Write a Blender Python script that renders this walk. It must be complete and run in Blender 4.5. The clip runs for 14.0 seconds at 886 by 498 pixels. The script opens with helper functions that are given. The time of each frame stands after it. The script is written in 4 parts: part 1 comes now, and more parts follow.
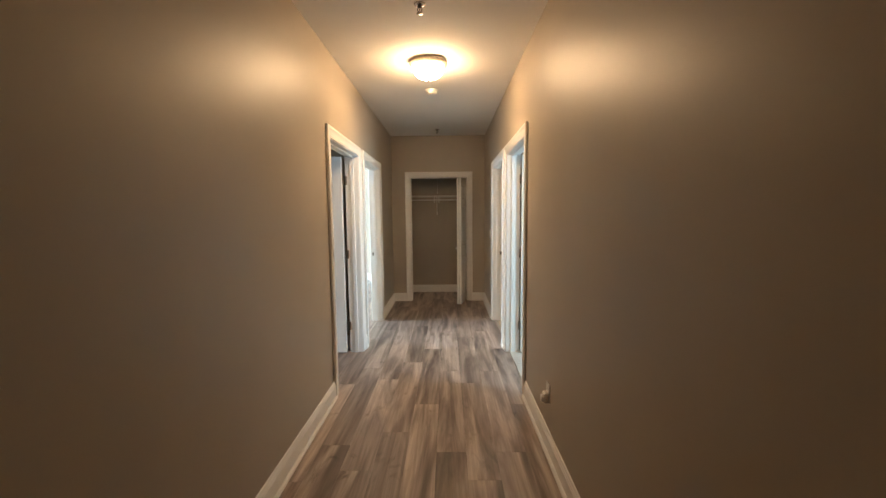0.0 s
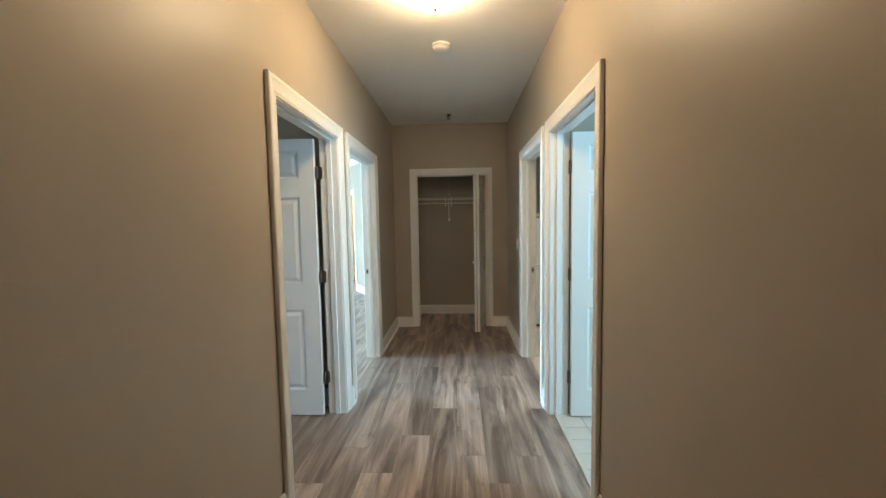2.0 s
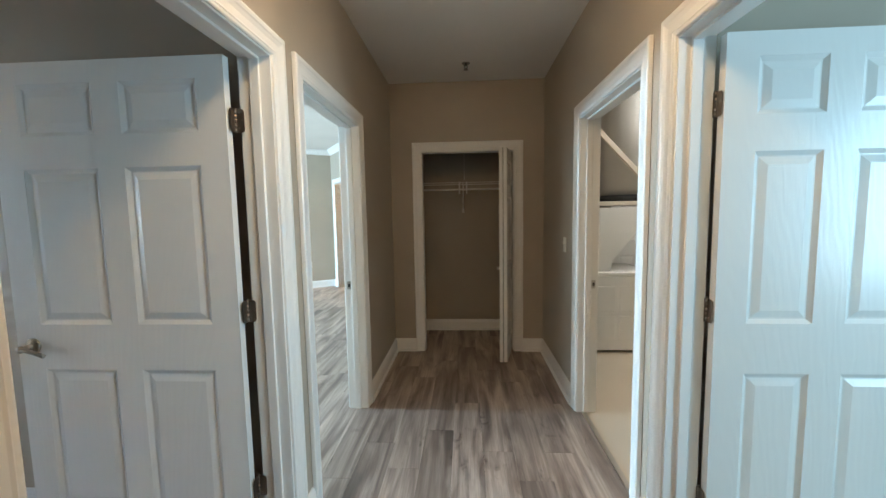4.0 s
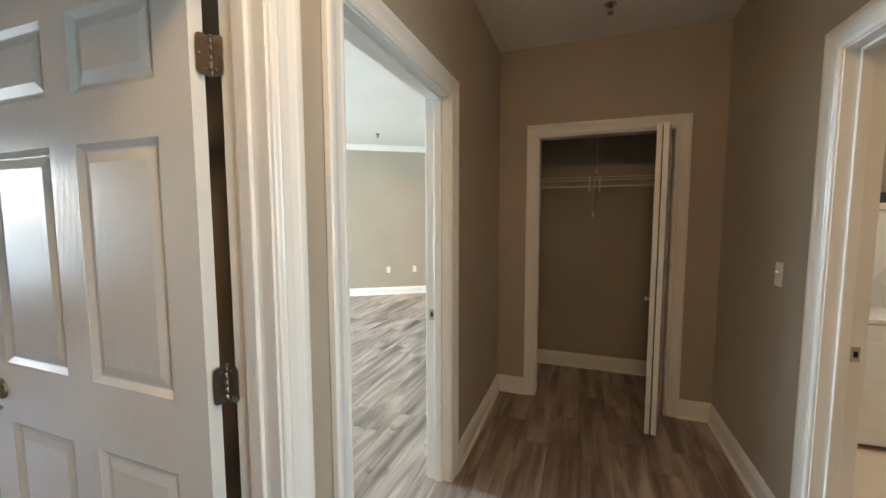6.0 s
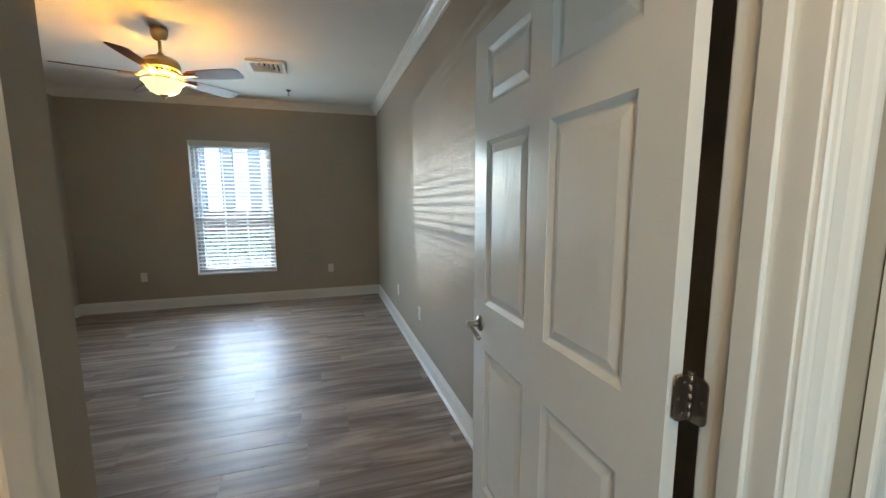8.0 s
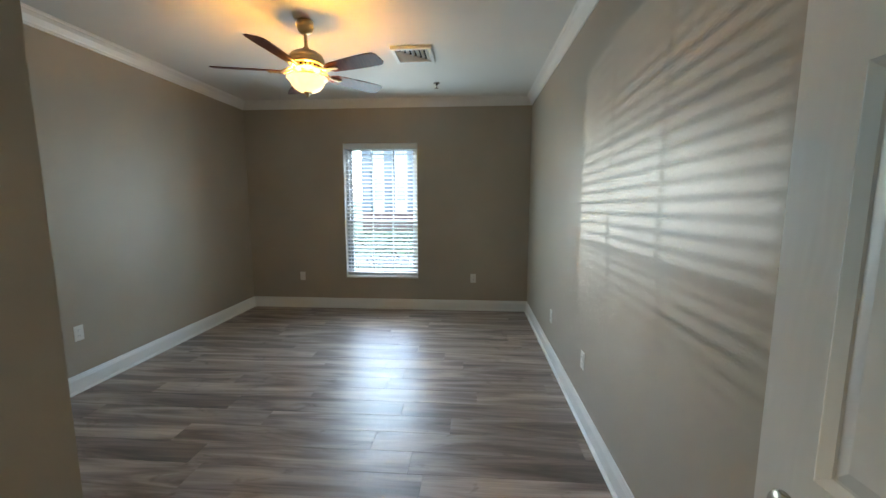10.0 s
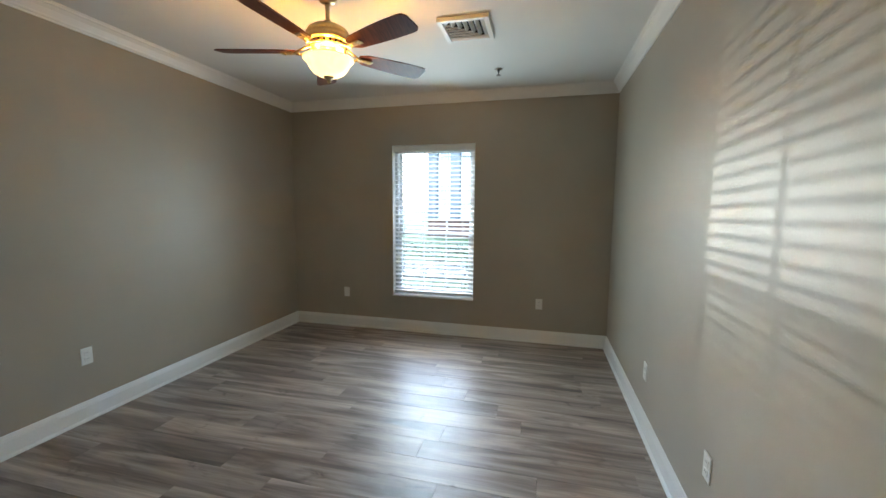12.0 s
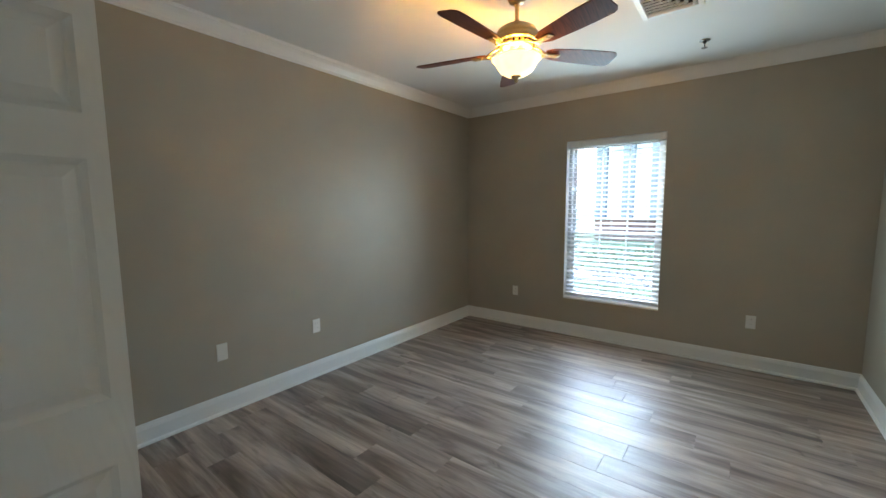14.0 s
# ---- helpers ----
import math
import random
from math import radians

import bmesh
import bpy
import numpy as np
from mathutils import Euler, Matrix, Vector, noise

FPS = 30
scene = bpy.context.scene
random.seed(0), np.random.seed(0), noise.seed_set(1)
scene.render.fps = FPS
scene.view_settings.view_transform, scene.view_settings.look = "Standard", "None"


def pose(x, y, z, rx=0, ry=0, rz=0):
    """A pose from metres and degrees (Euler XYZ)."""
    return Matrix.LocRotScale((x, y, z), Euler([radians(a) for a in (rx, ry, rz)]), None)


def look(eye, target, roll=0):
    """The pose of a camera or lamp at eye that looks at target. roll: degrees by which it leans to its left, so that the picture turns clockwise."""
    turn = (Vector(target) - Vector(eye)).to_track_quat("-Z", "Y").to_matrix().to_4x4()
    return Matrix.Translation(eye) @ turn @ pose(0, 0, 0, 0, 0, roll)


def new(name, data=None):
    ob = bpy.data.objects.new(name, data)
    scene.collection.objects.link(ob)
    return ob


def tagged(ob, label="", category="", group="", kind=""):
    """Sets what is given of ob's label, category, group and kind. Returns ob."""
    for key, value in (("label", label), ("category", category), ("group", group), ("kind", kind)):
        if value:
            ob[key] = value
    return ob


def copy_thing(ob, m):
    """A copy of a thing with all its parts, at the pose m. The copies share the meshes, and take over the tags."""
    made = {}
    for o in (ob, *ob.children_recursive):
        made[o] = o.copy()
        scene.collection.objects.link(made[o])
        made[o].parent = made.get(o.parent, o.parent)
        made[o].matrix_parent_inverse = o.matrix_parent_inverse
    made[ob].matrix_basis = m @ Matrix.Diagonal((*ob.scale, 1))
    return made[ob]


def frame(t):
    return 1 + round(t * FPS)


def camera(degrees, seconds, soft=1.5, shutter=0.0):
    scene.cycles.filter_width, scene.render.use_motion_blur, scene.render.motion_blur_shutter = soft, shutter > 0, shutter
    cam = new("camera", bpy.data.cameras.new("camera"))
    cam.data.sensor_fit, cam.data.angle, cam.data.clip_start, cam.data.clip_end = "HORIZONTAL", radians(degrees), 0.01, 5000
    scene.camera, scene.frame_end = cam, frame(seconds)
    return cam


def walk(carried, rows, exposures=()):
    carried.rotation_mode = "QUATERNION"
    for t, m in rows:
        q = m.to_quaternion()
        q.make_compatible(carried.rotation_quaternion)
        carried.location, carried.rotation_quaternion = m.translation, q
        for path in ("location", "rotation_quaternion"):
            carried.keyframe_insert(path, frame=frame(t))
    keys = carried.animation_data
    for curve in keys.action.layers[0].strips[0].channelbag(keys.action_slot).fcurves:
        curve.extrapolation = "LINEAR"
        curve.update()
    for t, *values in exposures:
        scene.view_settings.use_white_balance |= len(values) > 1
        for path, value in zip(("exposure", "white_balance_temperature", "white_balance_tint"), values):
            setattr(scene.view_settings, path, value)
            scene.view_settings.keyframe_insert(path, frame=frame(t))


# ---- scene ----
cam = camera(97.7, 14.0)
PATH = [
    (0, (-0.102, 0.076, 1.452), (-0.128, 2.067, 1.27), -0.5),
    (0.5, (-0.09, 0.34, 1.453), (-0.168, 2.328, 1.255), -0.7),
    (1, (-0.08, 0.617, 1.462), (-0.182, 2.608, 1.301), -0.8),
    (1.5, (-0.118, 0.94, 1.439), (-0.203, 2.932, 1.283), -0.7),
    (2, (-0.144, 1.263, 1.434), (-0.229, 3.256, 1.29), -1.0),
    (2.5, (-0.151, 1.618, 1.419), (-0.266, 3.611, 1.29), -1.1),
    (3, (-0.196, 1.95, 1.419), (-0.304, 3.942, 1.266), -1.0),
    (5.5, (-0.329, 3.235, 1.426), (-0.614, 5.206, 1.239), -0.8),
    (6, (-0.362, 3.381, 1.438), (-1.047, 5.253, 1.271), -0.1),
    (6.5, (-0.416, 3.449, 1.436), (-1.571, 5.072, 1.258), 0.1),
    (7, (-0.477, 3.437, 1.431), (-2.01, 4.705, 1.223), 0.1),
    (7.5, (-0.53, 3.418, 1.427), (-2.3, 4.317, 1.187), -0.0),
    (8, (-0.645, 3.406, 1.409), (-2.538, 3.996, 1.151), -0.1),
    (8.5, (-0.863, 3.432, 1.427), (-2.821, 3.749, 1.174), -0.2),
    (9, (-1.027, 3.454, 1.429), (-3.008, 3.542, 1.174), -0.1),
    (11.5, (-2.036, 3.48, 1.458), (-3.994, 3.137, 1.235), 0.2),
    (12, (-2.156, 3.495, 1.468), (-4.084, 3.008, 1.249), 0.4),
    (12.5, (-2.173, 3.476, 1.466), (-4.05, 2.822, 1.24), 0.5),
    (13, (-2.161, 3.449, 1.469), (-3.959, 2.605, 1.236), 0.1),
    (13.5, (-2.14, 3.413, 1.456), (-3.837, 2.378, 1.23), -0.2),
    (14, (-2.111, 3.373, 1.443), (-3.689, 2.164, 1.231), -0.4),
]
EXPOSURES = [(0.0, 6.0, 6400, 15), (0.5, 6.1, 6000, 9), (1.0, 6.05, 5850, 6), (2.0, 5.85, 5600, 4), (3.0, 5.68, 5300, 4), (5.5, 5.5, 6750, 16), (6.5, 5.62, 6600, 14), (7.0, 5.55, 6600, 13), (7.6, 5.3, 6600, 10), (8.5, 5.45, 6200, 5), (9.0, 5.4, 6250, 5), (11.5, 5.5, 6600, 6), (14.0, 5.72, 6350, 5)]
walk(cam, [(t, look(eye, target, roll)) for t, eye, target, roll in PATH], EXPOSURES)

# ---- world, sun and large lights ----
world = bpy.data.worlds.new("world")
scene.world = world
world.use_nodes = True
wn = world.node_tree.nodes
sky = wn.new("ShaderNodeTexSky")
sky.sky_type = "NISHITA"
sky.sun_disc = False
sky.sun_elevation = radians(48)
sky.sun_rotation = radians(-121)
sky.air_density = 1.0
sky.dust_density = 0.6
world.node_tree.links.new(sky.outputs[0], wn["Background"].inputs[0])
wn["Background"].inputs[1].default_value = 0.055

# the sun stands behind the house; this added spot stands in for its glint off unseen glass across the lawn, through the
# blind
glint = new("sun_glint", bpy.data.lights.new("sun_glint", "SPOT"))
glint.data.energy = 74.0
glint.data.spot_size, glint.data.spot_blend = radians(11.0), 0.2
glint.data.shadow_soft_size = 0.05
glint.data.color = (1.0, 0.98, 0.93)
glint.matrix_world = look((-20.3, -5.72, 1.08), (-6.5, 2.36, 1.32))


def area_lamp(name, x, y, z, w, h, aim, power, color=(0.80, 0.92, 1.0), spread=math.pi):
    """An added daylight-coloured area lamp: w wide, h high, facing aim."""
    d = bpy.data.lights.new(name, "AREA")
    d.shape, d.size, d.size_y, d.energy, d.color = "RECTANGLE", w, h, power, color
    ob = new(name, d)
    d.spread = spread
    ob.matrix_world = look((x, y, z), aim)
    return ob


def bulb(name, x, y, z, power, color, radius=0.04):
    d = bpy.data.lights.new(name, "POINT")
    d.energy, d.color, d.shadow_soft_size = power, color, radius
    ob = new(name, d)
    ob.location = (x, y, z)
    return ob


# bath and living daylight: added lamps before plain walls, for windows out of view
area_lamp("sky_light_bath", 2.98, 2.45, 1.5, 0.9, 1.3, (-1.0, 3.8, 1.3), 0.85, (0.56, 0.86, 1.0), radians(120))
area_lamp("sky_light_living", -8.15, 5.30, 1.90, 0.6, 1.1, (0.0, 5.0, 0.5), 18, (0.58, 0.84, 1.0))
# fill added against the bedroom partition to brighten the living room; no window there
area_lamp("living_fill_light", -5.0, 4.36, 1.50, 2.6, 1.7, (-5.0, 9.0, 1.50), 1.6, (0.72, 0.90, 1.0))
# stands in for the window's sky light, hung inside the room before the blind
area_lamp("sky_light_bedroom", -6.20, 2.30, 1.42, 0.85, 1.35, (0.0, 4.00, 1.20), 0.56, (0.66, 0.87, 1.0), radians(170))
for k in range(3):
    bulb("fan_bulb", -4.235 + 0.078 * math.cos(0.5 + 2.094 * k), 2.290 + 0.078 * math.sin(0.5 + 2.094 * k), 2.284, 0.20, (1.0, 0.47, 0.075), 0.02)


# ---- materials ----
def material(name, color, rough=0.5, metal=0.0, spec=0.5):
    m = bpy.data.materials.new(name)
    m.use_nodes = True
    b = m.node_tree.nodes["Principled BSDF"]
    b.inputs["Base Color"].default_value = (*color, 1)
    b.inputs["Roughness"].default_value = rough
    b.inputs["Metallic"].default_value = metal
    b.inputs["Specular IOR Level"].default_value = spec
    return m, m.node_tree, b


def node(t, kind, **values):
    n = t.nodes.new(kind)
    for k, v in values.items():
        n.inputs[k].default_value = v
    return n


def ramp(t, src, stops):
    r = t.nodes.new("ShaderNodeValToRGB")
    els = r.color_ramp.elements
    while len(els) < len(stops):
        els.new(0.5)
    for e, (p, c) in zip(els, stops):
        e.position, e.color = p, (*c, 1)
    t.links.new(src, r.inputs[0])
    return r


def coords(t, scale=(1, 1, 1), source="Object"):
    c = t.nodes.new("ShaderNodeTexCoord")
    mp = t.nodes.new("ShaderNodeMapping")
    mp.inputs["Scale"].default_value = scale
    t.links.new(c.outputs[source], mp.inputs[0])
    return mp.outputs[0]


def bump(t, b, src, strength, distance):
    n = node(t, "ShaderNodeBump", Strength=strength, Distance=distance)
    t.links.new(src, n.inputs["Height"])
    t.links.new(n.outputs[0], b.inputs["Normal"])
    return n


def painted(name, color, rough, grain=180.0, relief=0.15, depth=0.002, vary=0.06, spec=0.5):
    """Rolled wall or trim paint: orange-peel relief, a faint drift of tone and gloss."""
    m, t, b = material(name, color, rough, spec=spec)
    co = coords(t)
    big = node(t, "ShaderNodeTexNoise", Scale=1.3, Detail=4.0)
    fine = node(t, "ShaderNodeTexNoise", Scale=grain, Detail=3.0)
    t.links.new(co, big.inputs["Vector"])
    t.links.new(co, fine.inputs["Vector"])
    lo = tuple(c * (1 - vary) for c in color)
    hi = tuple(min(1, c * (1 + vary)) for c in color)
    r = ramp(t, big.outputs[0], [(0.3, lo), (0.7, hi)])
    t.links.new(r.outputs[0], b.inputs["Base Color"])
    mr = node(t, "ShaderNodeMapRange")
    mr.inputs["To Min"].default_value = rough - 0.05
    mr.inputs["To Max"].default_value = rough + 0.05
    t.links.new(big.outputs[0], mr.inputs[0])
    t.links.new(mr.outputs[0], b.inputs["Roughness"])
    bump(t, b, fine.outputs[0], relief, depth)
    return m


M_WALL = painted("wall_paint", (0.42, 0.364, 0.288), 0.45, 130, 0.10, 0.0015)
M_CEIL = painted("ceiling_paint", (0.82, 0.80, 0.76), 0.85, 90, 0.25, 0.002, 0.03, 0.3)
M_TRIM = painted("trim_paint", (0.84, 0.83, 0.80), 0.30, 60, 0.05, 0.001, 0.03)
M_PLASTIC = painted("white_plastic", (0.82, 0.80, 0.75), 0.35, 30, 0.02, 0.0005, 0.02)
M_APPL = painted("white_enamel", (0.84, 0.83, 0.80), 0.25, 20, 0.02, 0.0005, 0.02)
M_VINYL = painted("window_vinyl", (0.80, 0.81, 0.80), 0.35, 30, 0.02, 0.0005, 0.02)
# near-black puts the shade of holes and slots into the colour
M_DARK = material("hole_shade", (0.012, 0.011, 0.010), 0.9)[0]
M_BLACK = material("black_rubber", (0.02, 0.02, 0.02), 0.6)[0]


def door_paint():
    """White semi-gloss over embossed wood grain."""
    m, t, b = material("door_paint", (0.78, 0.765, 0.73), 0.27)
    co = coords(t, (1, 1, 0.22))
    w = t.nodes.new("ShaderNodeTexWave")
    w.wave_type, w.rings_direction = "RINGS", "Y"
    w.inputs["Scale"].default_value = 13.0
    w.inputs["Distortion"].default_value = 7.0
    w.inputs["Detail"].default_value = 2.0
    w.inputs["Detail Scale"].default_value = 1.4
    t.links.new(co, w.inputs["Vector"])
    fine = node(t, "ShaderNodeTexNoise", Scale=70.0, Detail=4.0)
    t.links.new(coords(t, (1, 1, 0.10)), fine.inputs["Vector"])
    mix = t.nodes.new("ShaderNodeMath")
    mix.operation = "MULTIPLY"
    t.links.new(w.outputs[1], mix.inputs[0])
    t.links.new(fine.outputs[0], mix.inputs[1])
    bump(t, b, mix.outputs[0], 0.30, 0.0012)
    return m


M_DOOR = door_paint()


def brushed(name, color, rough):
    m, t, b = material(name, color, rough, 1.0)
    n = node(t, "ShaderNodeTexNoise", Scale=60.0, Detail=3.0)
    t.links.new(coords(t, (1, 1, 6)), n.inputs["Vector"])
    mr = node(t, "ShaderNodeMapRange")
    mr.inputs["To Min"].default_value = rough - 0.08
    mr.inputs["To Max"].default_value = rough + 0.12
    t.links.new(n.outputs[0], mr.inputs[0])
    t.links.new(mr.outputs[0], b.inputs["Roughness"])
    return m


M_NICKEL = brushed("satin_nickel", (0.52, 0.49, 0.44), 0.30)
M_LEVER = brushed("dark_satin_nickel", (0.38, 0.34, 0.29), 0.28)
M_HINGE = brushed("aged_nickel", (0.25, 0.215, 0.18), 0.34)
M_BRASS = brushed("antique_brass", (0.56, 0.44, 0.26), 0.33)
M_PAN = painted("satin_pan", (0.58, 0.50, 0.41), 0.38, 40, 0.03, 0.0005, 0.05)
M_CHROME = brushed("chrome", (0.6, 0.6, 0.6), 0.2)


def plank_wood():
    """Grey-brown vinyl plank: long smoky streaks, knots and pores, each plank shifted at random."""
    m, t, b = material("plank_wood", (0.2, 0.17, 0.15), 0.4, spec=0.9)
    info = t.nodes.new("ShaderNodeObjectInfo")
    c = t.nodes.new("ShaderNodeTexCoord")
    off = node(t, "ShaderNodeVectorMath")
    off.operation = "MULTIPLY_ADD"
    comb = t.nodes.new("ShaderNodeCombineXYZ")
    for k, f in zip("XYZ", (7.0, 31.0, 13.0)):
        mul = t.nodes.new("ShaderNodeMath")
        mul.operation = "MULTIPLY"
        mul.inputs[1].default_value = f
        t.links.new(info.outputs["Random"], mul.inputs[0])
        t.links.new(mul.outputs[0], comb.inputs[k])
    off.inputs[1].default_value = (1, 1, 1)
    t.links.new(c.outputs["Object"], off.inputs[0])
    t.links.new(comb.outputs[0], off.inputs[2])

    def stretched(sx, sy, scale, detail, rough=0.55, dist=0.0):
        mp = t.nodes.new("ShaderNodeMapping")
        mp.inputs["Scale"].default_value = (sx, sy, 1)
        t.links.new(off.outputs[0], mp.inputs[0])
        n = node(t, "ShaderNodeTexNoise", Scale=scale, Detail=detail, Roughness=rough, Distortion=dist)
        t.links.new(mp.outputs[0], n.inputs["Vector"])
        return n.outputs[0]

    smoke = stretched(4.6, 0.55, 1.6, 5.0, 0.50, 1.2)
    grain = stretched(34, 0.9, 2.0, 4.0)
    pores = stretched(200, 5.0, 2.0, 2.0)
    knots = stretched(8.0, 3.0, 1.3, 3.0, 0.6, 0.9)
    base = ramp(t, smoke, [(0.29, (0.097, 0.071, 0.058)), (0.43, (0.24, 0.185, 0.155)), (0.56, (0.414, 0.335, 0.287)), (0.71, (0.575, 0.489, 0.43))])
    g = ramp(t, grain, [(0.34, (0.80, 0.78, 0.77)), (0.62, (1.08, 1.08, 1.08))])
    p = ramp(t, pores, [(0.36, (0.88, 0.87, 0.86)), (0.5, (1.0, 1.0, 1.0))])
    k = ramp(t, knots, [(0.24, (0.30, 0.26, 0.25)), (0.31, (0.72, 0.70, 0.68)), (0.40, (1.0, 1.0, 1.0))])

    def times(a, bb):
        mx = t.nodes.new("ShaderNodeMix")
        mx.data_type, mx.blend_type = "RGBA", "MULTIPLY"
        mx.inputs[0].default_value = 1.0
        t.links.new(a, mx.inputs[6])
        t.links.new(bb, mx.inputs[7])
        return mx.outputs[2]

    col = times(times(times(base.outputs[0], g.outputs[0]), p.outputs[0]), k.outputs[0])
    tone = node(t, "ShaderNodeMapRange")
    tone.inputs["To Min"].default_value = 0.88
    tone.inputs["To Max"].default_value = 1.14
    t.links.new(info.outputs["Random"], tone.inputs[0])
    hsv = t.nodes.new("ShaderNodeHueSaturation")
    t.links.new(tone.outputs[0], hsv.inputs["Value"])
    t.links.new(col, hsv.inputs["Color"])
    t.links.new(hsv.outputs[0], b.inputs["Base Color"])
    rr = node(t, "ShaderNodeMapRange")
    rr.inputs["To Min"].default_value = 0.33
    rr.inputs["To Max"].default_value = 0.47
    t.links.new(grain, rr.inputs[0])
    t.links.new(rr.outputs[0], b.inputs["Roughness"])
    bump(t, b, pores, 0.18, 0.0012)
    return m


M_PLANK = plank_wood()
M_SUBFLOOR = material("subfloor", (0.05, 0.042, 0.036), 0.9)[0]


def blade_wood():
    m, t, b = material("mahogany_blade", (0.09, 0.024, 0.014), 0.42, spec=0.3)
    n = node(t, "ShaderNodeTexNoise", Scale=14.0, Detail=5.0, Distortion=0.6)
    t.links.new(coords(t, (0.6, 9, 1)), n.inputs["Vector"])
    r = ramp(t, n.outputs[0], [(0.3, (0.065, 0.015, 0.010)), (0.7, (0.165, 0.043, 0.024))])
    t.links.new(r.outputs[0], b.inputs["Base Color"])
    return m


M_BLADE = blade_wood()


def glowing(name, color, strength, base=(0.9, 0.85, 0.75)):
    """Frosted glass lit from within."""
    m, t, b = material(name, base, 0.35)
    n = node(t, "ShaderNodeTexNoise", Scale=9.0, Detail=4.0, Distortion=1.5)
    t.links.new(coords(t), n.inputs["Vector"])
    lo = tuple(c * 0.72 for c in color)
    r = ramp(t, n.outputs[0], [(0.35, lo), (0.65, color)])
    t.links.new(r.outputs[0], b.inputs["Emission Color"])
    b.inputs["Emission Strength"].default_value = strength
    return m


M_HALL_GLASS = glowing("hall_lamp_glass", (1.0, 0.66, 0.34), 2.35)
M_FAN_GLASS = glowing("fan_lamp_glass", (1.0, 0.60, 0.22), 0.07)
M_TUBE = glowing("laundry_diffuser", (1.0, 0.93, 0.80), 0.62)
M_SCONCE = glowing("sconce_glass", (1.0, 0.66, 0.28), 8.0)
M_TILE = painted("floor_tile", (0.62, 0.60, 0.55), 0.25, 25, 0.05, 0.001, 0.08)
M_GROUT = painted("grout", (0.42, 0.40, 0.36), 0.9, 200, 0.3, 0.001, 0.08)
M_SHEET = painted("sheet_vinyl", (0.60, 0.52, 0.41), 0.38, 12, 0.06, 0.001, 0.05)
M_HEATER = painted("heater_jacket", (0.50, 0.48, 0.45), 0.4, 20, 0.03, 0.001, 0.05)
M_LUMBER = painted("painted_lumber", (0.66, 0.58, 0.46), 0.55, 40, 0.2, 0.002, 0.08)
M_GRASS = painted("grass", (0.05, 0.085, 0.022), 0.9, 6, 0.8, 0.03, 0.35)
M_PAVE = painted("pavement", (0.20, 0.19, 0.18), 0.9, 30, 0.4, 0.004, 0.12)
M_STUCCO = painted("stucco", (0.80, 0.79, 0.77), 0.9, 40, 0.5, 0.004, 0.06)
M_PILASTER = painted("grey_stone", (0.14, 0.15, 0.16), 0.9, 40, 0.5, 0.004, 0.1)
M_BRICK = painted("brick_red", (0.13, 0.078, 0.062), 0.9, 25, 0.5, 0.006, 0.2)
M_ROOF = painted("shingle", (0.10, 0.095, 0.09), 0.9, 20, 0.5, 0.01, 0.2)
M_PANE_FAR = material("far_window_glass", (0.30, 0.33, 0.36), 0.08)[0]


def leaf_green():
    m, t, b = material("leaf_green", (0.07, 0.12, 0.03), 0.5)
    gi = t.nodes.new("ShaderNodeNewGeometry")
    r = ramp(t, gi.outputs["Random Per Island"], [(0.0, (0.014, 0.034, 0.008)), (0.6, (0.03, 0.06, 0.014)), (1.0, (0.07, 0.10, 0.022))])
    t.links.new(r.outputs[0], b.inputs["Base Color"])
    return m


M_LEAF = leaf_green()


def pane_glass():
    m, t, b = material("pane_glass", (1, 1, 1), 0.02)
    b.inputs["Transmission Weight"].default_value = 1.0
    b.inputs["IOR"].default_value = 1.1
    return m


M_GLASS = pane_glass()


# ---- builders ----
def box(bm, x0, x1, y0, y1, z0, z1, m=None):
    v = [bm.verts.new((x, y, z)) for z in (z0, z1) for x, y in ((x0, y0), (x1, y0), (x1, y1), (x0, y1))]
    for f in ((3, 2, 1, 0), (4, 5, 6, 7), (0, 1, 5, 4), (1, 2, 6, 5), (2, 3, 7, 6), (3, 0, 4, 7)):
        bm.faces.new([v[i] for i in f])
    if m is not None:
        for q in v:
            q.co = m @ q.co
    return v


def soft_box(bm, x0, x1, y0, y1, z0, z1, r=0.004, seg=2, m=None):
    """A box with rounded edges."""
    b2 = bmesh.new()
    box(b2, x0, x1, y0, y1, z0, z1)
    bmesh.ops.bevel(b2, geom=b2.edges[:], offset=r, segments=seg, profile=0.5, affect="EDGES")
    join(bm, b2, m)


def join(bm, b2, m=None):
    """Adds b2 to bm, moved by m."""
    vs = {}
    for v in b2.verts:
        vs[v] = bm.verts.new(m @ v.co if m is not None else v.co)
    for f in b2.faces:
        nf = bm.faces.new([vs[v] for v in f.verts])
        nf.smooth = f.smooth
    b2.free()


def lathe(bm, prof, seg=40, m=None, cap=False):
    """Turns a profile of (radius, z) round the z axis."""
    rings = []
    for r, z in prof:
        if r < 1e-6:
            rings.append([bm.verts.new((0, 0, z))])
        else:
            rings.append([bm.verts.new((r * math.cos(2 * math.pi * i / seg), r * math.sin(2 * math.pi * i / seg), z)) for i in range(seg)])
    faces = []
    for a, b in zip(rings, rings[1:]):
        for i in range(seg):
            j = (i + 1) % seg
            if len(a) == 1 and len(b) == 1:
                continue
            if len(a) == 1:
                faces.append(bm.faces.new((a[0], b[j], b[i])))
            elif len(b) == 1:
                faces.append(bm.faces.new((a[i], a[j], b[0])))
            else:
                faces.append(bm.faces.new((a[i], a[j], b[j], b[i])))
    for f in faces:
        f.smooth = True
    if m is not None:
        for ring in rings:
            for v in ring:
                v.co = m @ v.co


